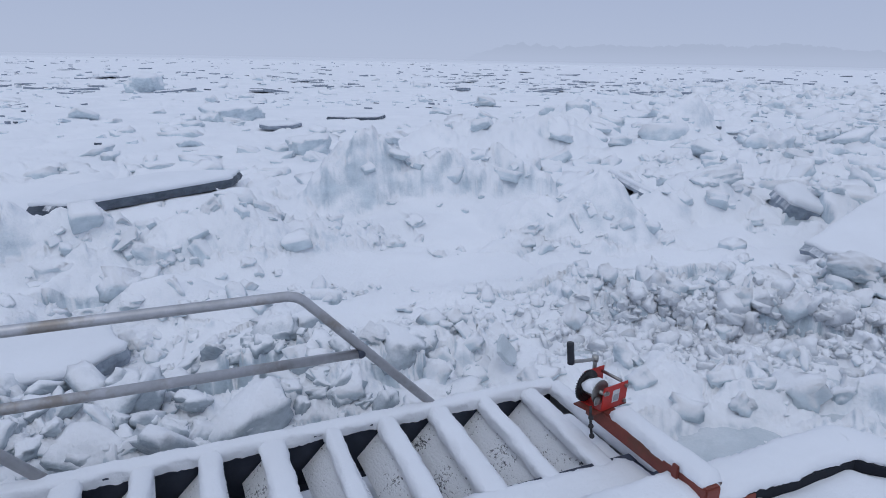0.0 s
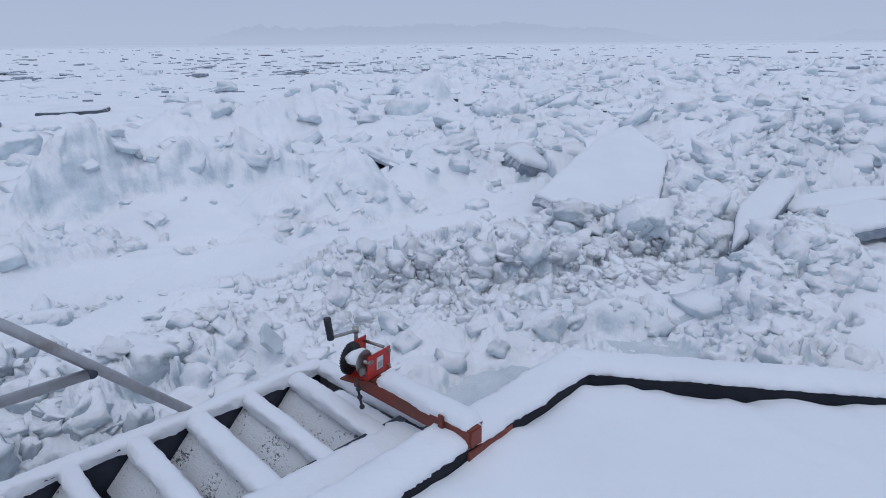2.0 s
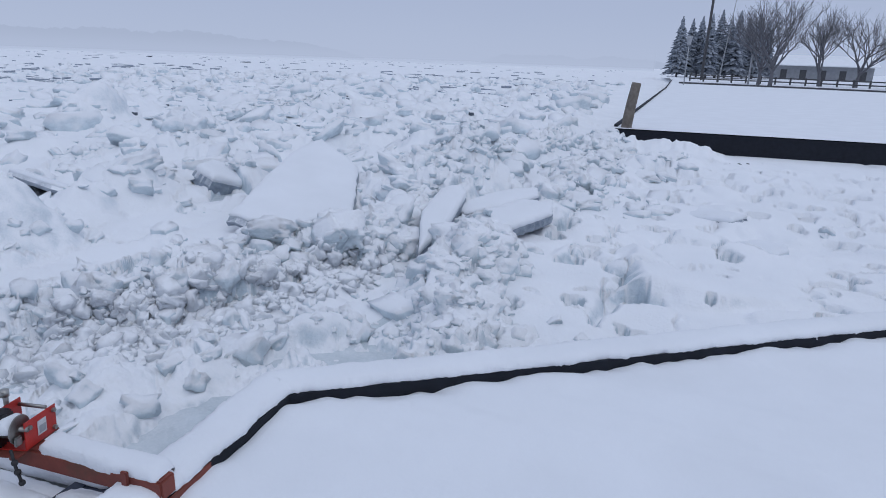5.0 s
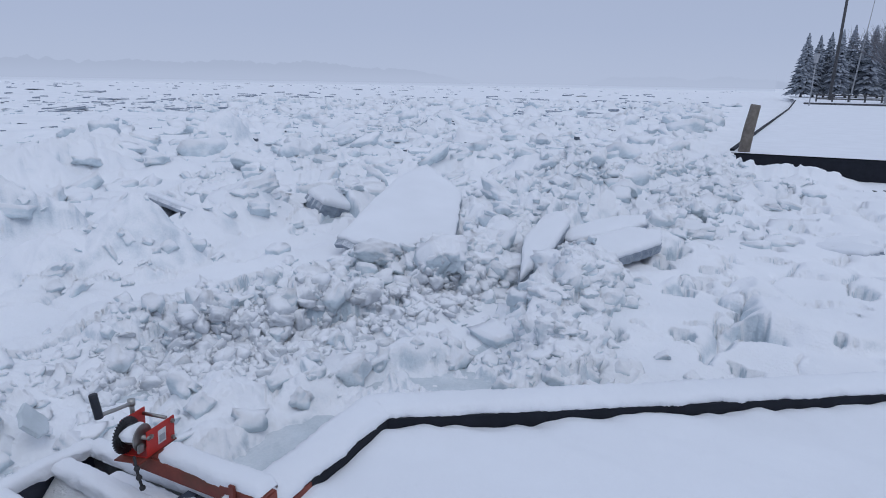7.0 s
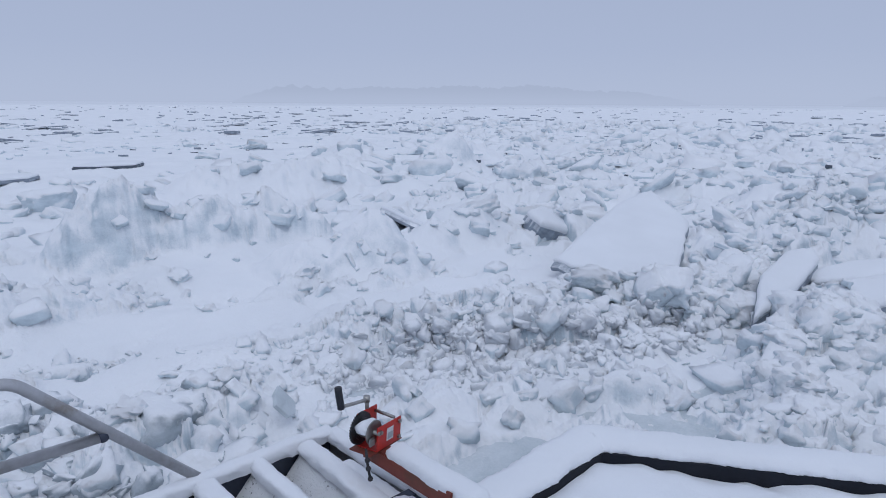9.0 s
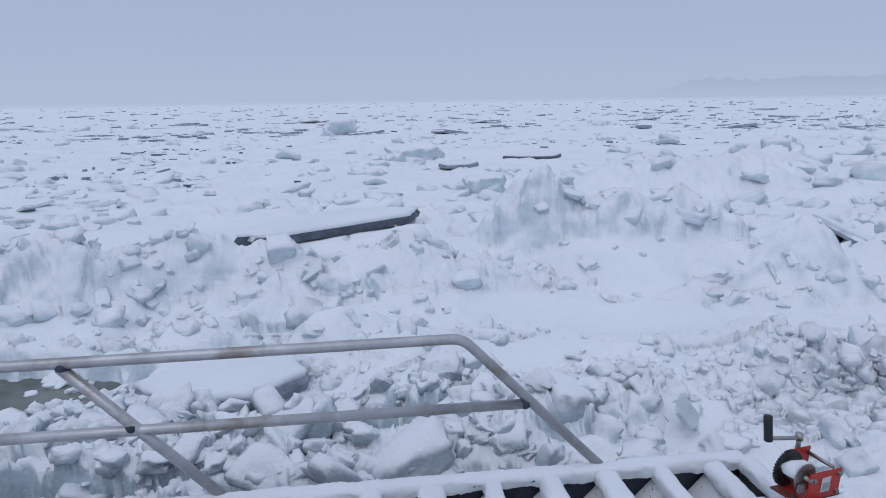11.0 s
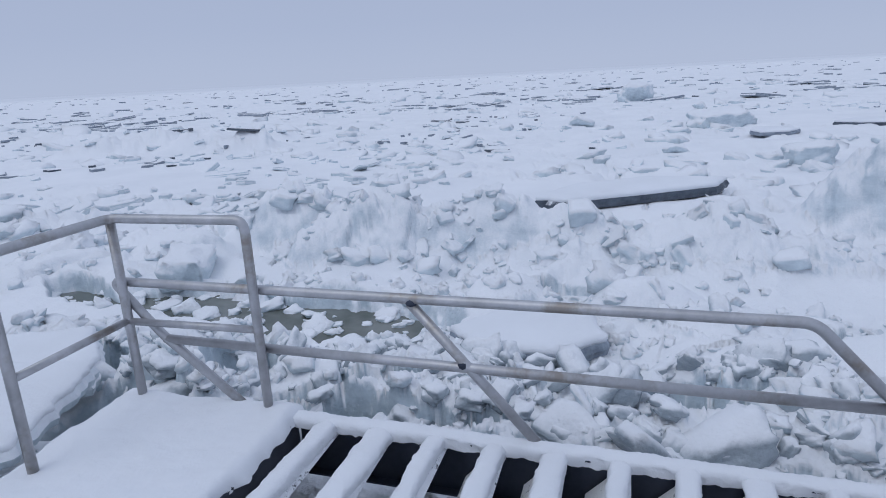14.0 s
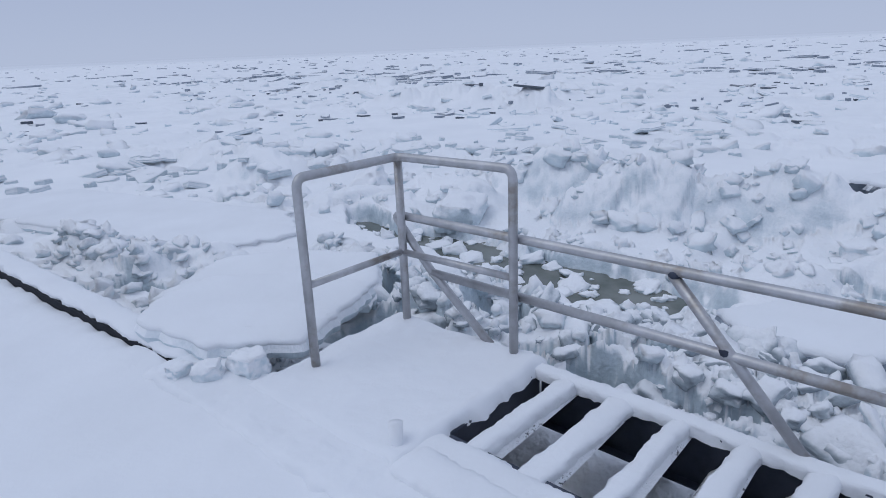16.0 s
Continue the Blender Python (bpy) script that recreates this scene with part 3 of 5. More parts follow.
AZ = np.radians(np.linspace(-84, 114, 1500))
ice_sheet("ground", np.concatenate([grow(1.75, 9, 0.0058), grow(9.05, 60, 0.010), grow(60.6, 4000, 0.06)]), AZ,
          "snow-covered field of broken, drifted river ice with pressure ridges")
bm = bmesh.new()
bmesh.ops.create_grid(bm, x_segments=1, y_segments=1, size=1)
for v in bm.verts:
    v.co = (v.co.x * 60, 30 + v.co.y * 33, WATER_Z)
tagged(part("water", bm, WATER), "murky grey-green open river water between ice floes", "water", kind="structure")
bm = bmesh.new()
for x0, y0, x1, y1 in ((1.7, 3.2, 11.0, 7.5), (2.0, 1.5, 7.0, 3.2), (3.2, 0.9, 5.0, 1.5)):
    bm.faces.new([bm.verts.new((x, y, -0.468)) for x, y in ((x0, y0), (x1, y0), (x1, y1), (x0, y1))])
tagged(part("slush", bm, ICE_GREY), "flat grey skin of refrozen slush between the floes", "ice", kind="structure")


# ---- loose ice: slabs, blocks and rubble ----
def slab_mesh(rng, sides, sx, sy, thick, jag=0.18, steps=3, fray=0.035, square=0.0):
    """An irregular broken plate of ice: a polygon with ragged edges, thickness and a rounded snow top."""
    pts = []
    for k in range(sides):
        a0, a1 = 2 * math.pi * k / sides, 2 * math.pi * (k + 1) / sides
        t = a0 + rng.uniform(-0.25, 0.25) * (a1 - a0)
        pts.append((t, (1 + rng.uniform(-jag, jag)) * max(abs(math.cos(t)), abs(math.sin(t))) ** -square))
    ring = []
    for k in range(sides):
        (a0, r0), (a1, r1) = pts[k], pts[(k + 1) % sides]
        p0, p1 = Vector((math.cos(a0) * r0, math.sin(a0) * r0)), Vector((math.cos(a1) * r1, math.sin(a1) * r1))
        for s in range(steps):
            q = p0.lerp(p1, s / steps) * (1 + rng.uniform(-fray, fray))
            ring.append((q.x * sx, q.y * sy))
    verts, faces, n = [], [], len(ring)
    levels = ((1.00, -1.0), (1.02, -0.55), (0.985, -0.10), (0.995, 0.14), (0.965, 0.32), (0.88, 0.44), (0.72, 0.49))
    for s, h in levels:
        for x, y in ring:
            verts.append((x * s, y * s, h * thick * (1 + rng.uniform(-0.06, 0.06))))
    for a in range(len(levels) - 1):
        for k in range(n):
            j = (k + 1) % n
            faces.append((a * n + k, a * n + j, (a + 1) * n + j, (a + 1) * n + k))
    return verts, faces, [list(range(n))[::-1], [(len(levels) - 1) * n + k for k in range(n)]]


def ice_slab(name, x, y, z, sx, sy, thick, turn=0, tilt=(0, 0), mat=None, sides=7, seed=0, label="", jag=0.18):
    rng = random.Random(seed)
    v, f, caps = slab_mesh(rng, sides, sx, sy, thick, jag, 9, 0.030, 0.8)
    n, where = sides * 9, pose(x, y, z, 0, 0, turn) @ pose(0, 0, 0, tilt[0], tilt[1], 0)
    bare = mat is ICE_GREY
    ob = None
    for piece, lo, hi, m in (("ice_floe", 0, 6 if bare else 2, mat or ICE_SLAB), ("snow_cap", 2, 6, SNOW_ROUGH)):
        if piece == "snow_cap" and bare:
            break
        bm = bmesh.new()
        vs = {}
        for q in [q for k in range(lo, hi) for q in f[k * n:(k + 1) * n]] + [[lo * n + k for k in range(n)][::-1], [hi * n + k for k in range(n)]]:
            for i in q:
                if i not in vs:
                    vs[i] = bm.verts.new(v[i])
            bm.faces.new([vs[i] for i in q])
        if ob is None:
            ob = part(piece, bm, m)
            ob.matrix_world = where
        else:
            part(piece, bm, m, ob, "soft rounded cap of snow", True)
    return tagged(ob, label or "broken ice slab with a snow-covered top", "ice floe", "ice floes")


def chunk_templates(rng, count, levels, boxy, rough, round_off=0.0):
    out = []
    for _ in range(count):
        bm = bmesh.new()
        if boxy:
            bmesh.ops.create_cube(bm, size=1.0)
            bmesh.ops.subdivide_edges(bm, edges=bm.edges[:], cuts=levels, use_grid_fill=True)
        else:
            bmesh.ops.create_icosphere(bm, subdivisions=levels, radius=0.55)
        off = Vector((rng.uniform(0, 50), rng.uniform(0, 50), rng.uniform(0, 50)))
        for v in bm.verts:
            v.co = v.co.lerp(v.co.normalized() * 0.60, round_off)
            k = 1.3 * noise.noise(v.co * 1.6 + off) + 1.0 * abs(noise.noise(v.co * 3.2 + off)) + 0.75 * abs(noise.noise(v.co * 6.5 + off)) + 0.45 * abs(noise.noise(v.co * 13 + off))
            v.co = v.co * (1 + rough * k) + noise.noise_vector(v.co * 2.2 - off) * rough * 0.4
        bmesh.ops.triangulate(bm, faces=bm.faces[:])
        bm.verts.index_update()
        out.append((np.array([v.co[:] for v in bm.verts]), np.array([[v.index for v in f.verts] for f in bm.faces])))
        bm.free()
    return out


def turn_matrices(rng, n, tilt):
    a = rng.uniform(0, 2 * np.pi, n)
    tx, ty = rng.normal(0, tilt, n), rng.normal(0, tilt, n)
    ca, sa = np.cos(a), np.sin(a)
    cx, sx, cy, sy = np.cos(tx), np.sin(tx), np.cos(ty), np.sin(ty)
    z, o = np.zeros(n), np.ones(n)
    rz = np.stack([np.stack([ca, -sa, z], -1), np.stack([sa, ca, z], -1), np.stack([z, z, o], -1)], 1)
    rx = np.stack([np.stack([o, z, z], -1), np.stack([z, cx, -sx], -1), np.stack([z, sx, cx], -1)], 1)
    ry = np.stack([np.stack([cy, z, sy], -1), np.stack([z, o, z], -1), np.stack([-sy, z, cy], -1)], 1)
    return rx @ ry @ rz


def scatter(name, rng, templates, xy, size, flatness, tilt, sink, mat, label, smooth=False, base=None):
    """Many broken pieces as one object: xy, one size each, flatness (lo, hi) of height over width."""
    n = len(xy)
    z = ice_height(xy[:, 0], xy[:, 1]) if base is None else base
    rot = turn_matrices(rng, n, tilt)
    which = rng.integers(0, len(templates), n)
    flat = rng.uniform(*flatness, n)
    stretch = rng.uniform(0.6, 1.5, n)
    vs, fs, at = [], [], 0
    for k, (tv, tf) in enumerate(templates):
        sel = np.nonzero(which == k)[0]
        if not len(sel):
            continue
        sc = np.stack([size[sel] * stretch[sel], size[sel], size[sel] * flat[sel]], -1)
        p = np.einsum("nij,nvj->nvi", rot[sel], tv[None] * sc[:, None, :])
        p[:, :, 0] += xy[sel, 0, None]
        p[:, :, 1] += xy[sel, 1, None]
        p[:, :, 2] += (z[sel] + size[sel] * flat[sel] * sink)[:, None]
        vs.append(p.reshape(-1, 3))
        fs.append((tf[None] + (np.arange(len(sel)) * len(tv))[:, None, None] + at).reshape(-1, 3))
        at += len(sel) * len(tv)
    return tagged(np_mesh(name, np.concatenate(vs), np.concatenate(fs), mat, smooth), label, "ice", kind="stuff")


def on_lines(rng, n, lines, spread):
    out = []
    lens = [sum(math.dist(a, b) for a, b in zip(l, l[1:])) for l in lines]
    for l, ln in zip(lines, lens):
        k = int(n * ln / sum(lens))
        segs = [math.dist(a, b) for a, b in zip(l, l[1:])]
        t = rng.uniform(0, sum(segs), k)
        cum = np.concatenate([[0], np.cumsum(segs)])
        i = np.clip(np.searchsorted(cum, t) - 1, 0, len(segs) - 1)
        u = (t - cum[i]) / np.array(segs)[i]
        p = np.array(l)
        out.append(p[i] * (1 - u)[:, None] + p[i + 1] * u[:, None] + rng.normal(0, spread, (k, 2)))
    return np.concatenate(out)


def clear(xy, keep_flat=False, margin=0.0):
    """Keeps what lies on the river and off the smooth snow and open water."""
    x, y = xy[:, 0], xy[:, 1]
    ridge, block, flat, pool, low = ice_masks(x, y)
    ok = (y > shore_y(x) + 0.18) & (pool < 0.12) & (low < 0.3) & ~((x > -2.9) & (x < 2.1) & (y < 2.85))
    for e in POOLS[:8]:
        ok &= ellipse(x, y, e) > 1.0 + margin
    if not keep_flat:
        ok &= flat < 0.35
    ok &= np.hypot((x + 0.3) / 2.7, (y - 9.3) / 1.7) > 1
    if margin:
        ok &= np.hypot((x - 3.6) / 1.9, y - 8.5) > 0.9
    return xy[ok]


rng = np.random.default_rng(4)
prng = random.Random(11)
SHARDS = chunk_templates(prng, 12, 3, True, 0.22, 0.10)
CRUMBS = chunk_templates(prng, 12, 2, True, 0.50, 0.25)
LUMPS = chunk_templates(prng, 12, 7, True, 0.42, 0.50)
LUMPS_MID = chunk_templates(prng, 8, 4, True, 0.30, 0.45)
LUMPS_FAR = chunk_templates(prng, 12, 2, True, 0.30, 0.35)

near_lines = [r[0] for r in RIDGES if r[0][0][1] < 10 and abs(r[0][0][0]) < 13]
crumbly = [r[0] for r in RIDGES if r[0][0][1] < 10 and abs(r[0][0][0]) < 13 and r[3] > 0.9]
xy = clear(on_lines(rng, 800, near_lines, 0.34))
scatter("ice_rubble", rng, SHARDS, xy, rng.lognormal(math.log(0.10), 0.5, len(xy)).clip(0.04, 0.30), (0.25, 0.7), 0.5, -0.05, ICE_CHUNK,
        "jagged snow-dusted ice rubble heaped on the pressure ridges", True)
a = np.radians(rng.uniform(-84, 112, 1500))
r = np.exp(rng.uniform(math.log(2.4), math.log(11), len(a)))
xy = clear(np.concatenate([on_lines(rng, 2800, crumbly, 0.24), np.stack([r * np.sin(a), r * np.cos(a)], -1)]))
scatter("ice_crumbs", rng, CRUMBS, xy, (rng.lognormal(math.log(0.017), 0.55, len(xy)) * np.hypot(xy[:, 0], xy[:, 1]) ** 0.7).clip(0.02, 0.16), (0.35, 1.0), 0.6, 0.1, ICE_CHUNK,
        "crumbled bits of ice strewn over the ridges", True)
a = np.radians(rng.uniform(-84, 112, 70))
r = np.exp(rng.uniform(math.log(2.6), math.log(12), len(a)))
heaped = [r[0] for r in RIDGES[4:6]]
xy = clear(np.concatenate([np.stack([r * np.sin(a), r * np.cos(a)], -1), on_lines(rng, 60, near_lines, 0.3), on_lines(rng, 150, heaped, 0.24)]), margin=0.3)
scatter("snow_lump", rng, LUMPS, xy, (rng.lognormal(math.log(0.075), 0.45, len(xy)) * np.hypot(xy[:, 0], xy[:, 1]) ** 0.5).clip(0.06, 0.40).clip(0, 0.042 * np.hypot(xy[:, 0], xy[:, 1])), (0.45, 0.85), 0.35, -0.1, ICE_BOULDER,
        "rounded snow-covered lumps of drift ice", True)
a = np.radians(rng.uniform(-75, 100, 5200))
r = np.exp(rng.uniform(math.log(2.5), math.log(7.5), len(a)))
xy = clear(np.stack([r * np.sin(a), r * np.cos(a)], -1))
xy = xy[(fbm(xy[:, 0] / 0.7, xy[:, 1] / 0.7, 91, 3) > 0.0) & ~((xy[:, 0] > 4.6) & (xy[:, 1] < 0.6))]
scatter("ice_crumbs", rng, CRUMBS, xy, (rng.lognormal(math.log(0.0085), 0.55, len(xy)) * np.hypot(xy[:, 0], xy[:, 1])).clip(0.012, 0.11), (0.4, 1.1), 0.7, 0.0, ICE_BOULDER,
        "fine crumbled snow and ice bits lying between the floes", True)
xy = clear(on_lines(rng, 44, near_lines, 0.35), margin=0.9)
far_off = np.hypot(xy[:, 0], xy[:, 1])
size = (rng.lognormal(math.log(0.034), 0.32, len(xy)) * far_off).clip(0.12, 0.34)
lie, base = turn_matrices(rng, len(xy), 0.30), ice_height(xy[:, 0], xy[:, 1])
block_meshes = []
for k, (tv, tf) in enumerate(LUMPS):
    ob = np_mesh("ice_block", tv, tf, ICE_BOULDER, True)
    block_meshes.append(ob.data)
    bpy.data.objects.remove(ob)
for k in range(len(xy)):
    flat = rng.uniform(0.35, 0.65)
    ob = new("ice_block", block_meshes[k % len(block_meshes)])
    ob.matrix_world = (Matrix.Translation((xy[k, 0], xy[k, 1], base[k] - 0.10 * size[k] * flat)) @ Matrix(lie[k].tolist()).to_4x4()
                       @ Matrix.Diagonal((size[k] * rng.uniform(0.7, 1.4), size[k], size[k] * flat, 1)))
    tagged(ob, "half-buried ice block under a crust of snow in the ridge", "ice block", "ice blocks")
# wet grey pieces jammed between the stair and the open water
xy = np.stack([rng.uniform(-3.4, 1.7, 420), rng.uniform(2.9, 4.4, 420)], -1)
ridge, block, flat, pool, low = ice_masks(xy[:, 0], xy[:, 1])
xy = xy[(flat < 0.4)]
scatter("ice_rubble", rng, LUMPS_MID, xy, rng.lognormal(math.log(0.092), 0.5, len(xy)).clip(0.035, 0.26), (0.3, 0.75), 0.45, -0.1, ICE_WET,
        "wet grey broken ice jammed along the stair", True)
# muddy slush pushed up off the slip
xy = on_lines(rng, 2900, [[(2.9, 3.75), (3.6, 3.38), (4.4, 2.95), (5.3, 2.62), (6.0, 2.45)]], 0.17)
scatter("slush", rng, CRUMBS, xy, rng.lognormal(math.log(0.040), 0.55, len(xy)).clip(0.014, 0.13), (0.3, 1.0), 0.8, -0.05, ICE_SLUSH,
        "brownish slush of crushed ice stirred up from the river bed", True)
# brash floating in the open water
xy = []
for e in POOLS[:8] + POOLS[9:12] + POOLS[13:16] + POOLS[17:]:
    k = int(16 * e[2] * e[3] * 4 + 9)
    u = rng.uniform(-1.1, 1.1, (k, 2)) * np.array([e[2], e[3]])
    c0, s0 = math.cos(radians(e[4])), math.sin(radians(e[4]))
    xy.append(np.stack([e[0] + u[:, 0] * c0 - u[:, 1] * s0, e[1] + u[:, 0] * s0 + u[:, 1] * c0], -1))
xy = np.concatenate(xy)
scatter("brash_ice", rng, LUMPS_MID, xy, rng.lognormal(math.log(0.075), 0.55, len(xy)).clip(0.03, 0.22), (0.3, 0.6), 0.25, 0.05, ICE_CHUNK,
        "small snow-covered bits of ice floating in open water", True, np.full(len(xy), WATER_Z))


# scattered plates out over the river, tilted so that their broken sides show
def plates(name, n, r0, r1, lo, hi, mat, seed, label, thick=(0.10, 0.22), tilt=0.10, single=0):
    g = np.random.default_rng(seed)
    p = random.Random(seed)
    temps = []
    for _ in range(9):
        v, f, caps = slab_mesh(p, p.randint(5, 8), 0.5, 0.5, 1.0, 0.42, 2)
        tri = [t for q in f for t in ((q[0], q[1], q[2]), (q[0], q[2], q[3]))]
        for cp in caps:
            tri += [(cp[0], cp[i], cp[i + 1]) for i in range(1, len(cp) - 1)]
        temps.append((np.array(v), np.array(tri)))
    a = np.radians(g.uniform(-86, 100, n))
    r = np.exp(g.uniform(math.log(r0), math.log(r1), n))
    xy = np.stack([r * np.sin(a), r * np.cos(a)], -1)
    keep = (fbm(xy[:, 0] / 6, xy[:, 1] / 6, 21, 3) + g.uniform(-0.12, 0.12, n) > 0.06) & (xy[:, 1] > 3.0) & (np.hypot((xy[:, 0] + 0.3) / 2.7, (xy[:, 1] - 9.6) / 1.8) > 1) & ~((mat is not ICE_CHUNK) & (xy[:, 0] < -4) & (r < 19)) & ~((xy[:, 0] > 15) & (xy[:, 1] < 4 + 0.02 * xy[:, 0]))
    xy = xy[keep]
    size = g.lognormal(math.log(lo), 0.5, len(xy)).clip(lo * 0.4, hi)
    return scatter_plates(name, g, temps, xy, size, g.uniform(*thick, len(xy)), tilt, mat, label, single)


def scatter_plates(name, g, temps, xy, size, th, tilt, mat, label, single=0):
    """Plates lying on the ice: the nearest ones are objects of their own, the rest one mesh."""
    order = np.argsort(np.hypot(xy[:, 0], xy[:, 1]))
    xy, size, th = xy[order], size[order], th[order]
    z = ice_height(xy[:, 0], xy[:, 1])
    rot = turn_matrices(g, len(xy), tilt)
    which = g.integers(0, len(temps), len(xy))
    stretch = g.uniform(0.6, 1.7, len(xy))
    shared = {}
    for i in range(single):
        k = int(which[i])
        if k not in shared:
            ob = np_mesh("ice_floe", temps[k][0], temps[k][1], mat)
            shared[k] = ob.data
        else:
            ob = new("ice_floe", shared[k])
        m = Matrix(rot[i].tolist()).to_4x4()
        ob.matrix_world = Matrix.Translation((xy[i, 0], xy[i, 1], z[i] + th[i] * 0.45)) @ m @ Matrix.Diagonal((size[i] * stretch[i], size[i], th[i], 1))
        tagged(ob, "broken snow-topped ice plate lying tilted on the drift ice", "ice slab", "ice slabs")
    vs, fs, at = [], [], 0
    for k, (tv, tf) in enumerate(temps):
        sel = np.nonzero((which == k) & (np.arange(len(xy)) >= single))[0]
        sc = np.stack([size[sel] * stretch[sel], size[sel], th[sel]], -1)
        p = np.einsum("nij,nvj->nvi", rot[sel], tv[None] * sc[:, None, :])
        p += np.stack([xy[sel, 0], xy[sel, 1], z[sel] + th[sel] * 0.45], -1)[:, None, :]
        vs.append(p.reshape(-1, 3))
        fs.append((tf[None] + (np.arange(len(sel)) * len(tv))[:, None, None] + at).reshape(-1, 3))
        at += len(sel) * len(tv)
    return tagged(np_mesh(name, np.concatenate(vs), np.concatenate(fs), mat, False), label, "ice", kind="stuff")


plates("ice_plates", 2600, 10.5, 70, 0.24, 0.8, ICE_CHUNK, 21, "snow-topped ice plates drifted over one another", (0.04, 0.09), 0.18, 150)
plates("ice_plates", 1000, 11, 70, 0.24, 0.8, ICE_SLAB, 22, "tilted ice plates whose dark sides show", (0.04, 0.09), 0.10, 60)
plates("ice_plates", 700, 12, 80, 0.24, 0.9, ICE_DARK, 24, "tilted ice plates with near-black sides", (0.04, 0.08), 0.08, 30)
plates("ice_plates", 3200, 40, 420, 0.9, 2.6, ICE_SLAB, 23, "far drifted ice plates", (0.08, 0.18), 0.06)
# rounded boulders among them
a = np.radians(rng.uniform(-86, 98, 1500))
r = np.exp(rng.uniform(math.log(9), math.log(90), len(a)))
xy = clear(np.stack([r * np.sin(a), r * np.cos(a)], -1))
xy = xy[~((xy[:, 0] > 15) & (xy[:, 1] < 2.0))]
scatter("snow_lump", rng, LUMPS_FAR, xy, rng.lognormal(math.log(0.36), 0.45, len(xy)).clip(0.12, 1.1).clip(0, 0.028 * np.hypot(xy[:, 0], xy[:, 1])), (0.3, 0.6), 0.25, -0.1, ICE_CHUNK, "snow-crusted ice boulders out on the river", True)

a = np.radians(rng.uniform(42, 87, 1100))
r = np.exp(rng.uniform(math.log(10), math.log(75), len(a)))
xy = np.stack([r * np.sin(a), r * np.cos(a)], -1)
xy = xy[(xy[:, 1] > 2.0) | (xy[:, 0] < 17)]
scatter("snow_lump", rng, LUMPS_FAR, xy, (rng.lognormal(math.log(0.0125), 0.5, len(xy)) * np.hypot(xy[:, 0], xy[:, 1])).clip(0.12, 1.0), (0.35, 0.8), 0.4, -0.15, ICE_CHUNK,
        "tumbled blocks of snowy ice crowded along the bank", True)
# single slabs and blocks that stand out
ice_slab("ice_floe", -0.10, 10.22, -0.21, 1.58, 0.42, 0.14, 32, (5, 0), ICE_DARK, 6, 1, "long thin ice slab showing a dark side", 0.08)
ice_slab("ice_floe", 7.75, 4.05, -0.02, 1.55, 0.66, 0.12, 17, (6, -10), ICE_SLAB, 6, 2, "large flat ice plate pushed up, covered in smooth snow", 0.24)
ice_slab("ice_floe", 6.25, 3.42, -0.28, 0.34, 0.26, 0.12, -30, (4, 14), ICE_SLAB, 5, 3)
ice_slab("ice_floe", 7.15, 2.0, -0.06, 1.10, 0.20, 0.15, 4, (7, -8), ICE_SLAB, 6, 4, "long tilted ice slab with a grey side", 0.26)
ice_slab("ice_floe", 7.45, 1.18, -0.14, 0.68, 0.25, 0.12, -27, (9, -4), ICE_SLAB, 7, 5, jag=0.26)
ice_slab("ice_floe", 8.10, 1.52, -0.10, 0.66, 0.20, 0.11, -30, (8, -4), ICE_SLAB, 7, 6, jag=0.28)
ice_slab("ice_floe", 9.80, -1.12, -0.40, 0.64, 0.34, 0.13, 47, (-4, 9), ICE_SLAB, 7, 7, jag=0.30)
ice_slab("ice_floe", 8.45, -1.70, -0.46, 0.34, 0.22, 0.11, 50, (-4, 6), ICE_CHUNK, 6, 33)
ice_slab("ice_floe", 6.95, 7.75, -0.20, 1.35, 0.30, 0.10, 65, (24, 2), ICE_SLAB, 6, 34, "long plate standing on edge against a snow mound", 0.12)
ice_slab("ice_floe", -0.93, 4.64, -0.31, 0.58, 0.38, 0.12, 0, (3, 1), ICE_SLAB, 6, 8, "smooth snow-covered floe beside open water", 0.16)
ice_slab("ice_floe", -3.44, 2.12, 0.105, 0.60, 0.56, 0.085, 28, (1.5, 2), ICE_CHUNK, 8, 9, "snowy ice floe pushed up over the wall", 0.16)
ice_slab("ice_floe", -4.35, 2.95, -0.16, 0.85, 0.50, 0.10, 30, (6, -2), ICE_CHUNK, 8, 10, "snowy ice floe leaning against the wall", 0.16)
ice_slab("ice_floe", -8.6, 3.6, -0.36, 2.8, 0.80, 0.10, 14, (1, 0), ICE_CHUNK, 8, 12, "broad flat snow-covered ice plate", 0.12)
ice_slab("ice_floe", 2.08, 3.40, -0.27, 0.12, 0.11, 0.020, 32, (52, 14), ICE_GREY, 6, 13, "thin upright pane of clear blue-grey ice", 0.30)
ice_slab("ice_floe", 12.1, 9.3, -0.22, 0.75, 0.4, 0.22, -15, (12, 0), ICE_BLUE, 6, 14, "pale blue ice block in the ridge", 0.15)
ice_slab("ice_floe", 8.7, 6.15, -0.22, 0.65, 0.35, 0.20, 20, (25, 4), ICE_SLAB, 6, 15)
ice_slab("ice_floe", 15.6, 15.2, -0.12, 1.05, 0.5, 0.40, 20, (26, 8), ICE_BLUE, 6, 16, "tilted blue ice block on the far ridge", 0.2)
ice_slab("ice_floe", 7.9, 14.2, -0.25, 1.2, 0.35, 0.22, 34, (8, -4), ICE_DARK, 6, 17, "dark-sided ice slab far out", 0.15)
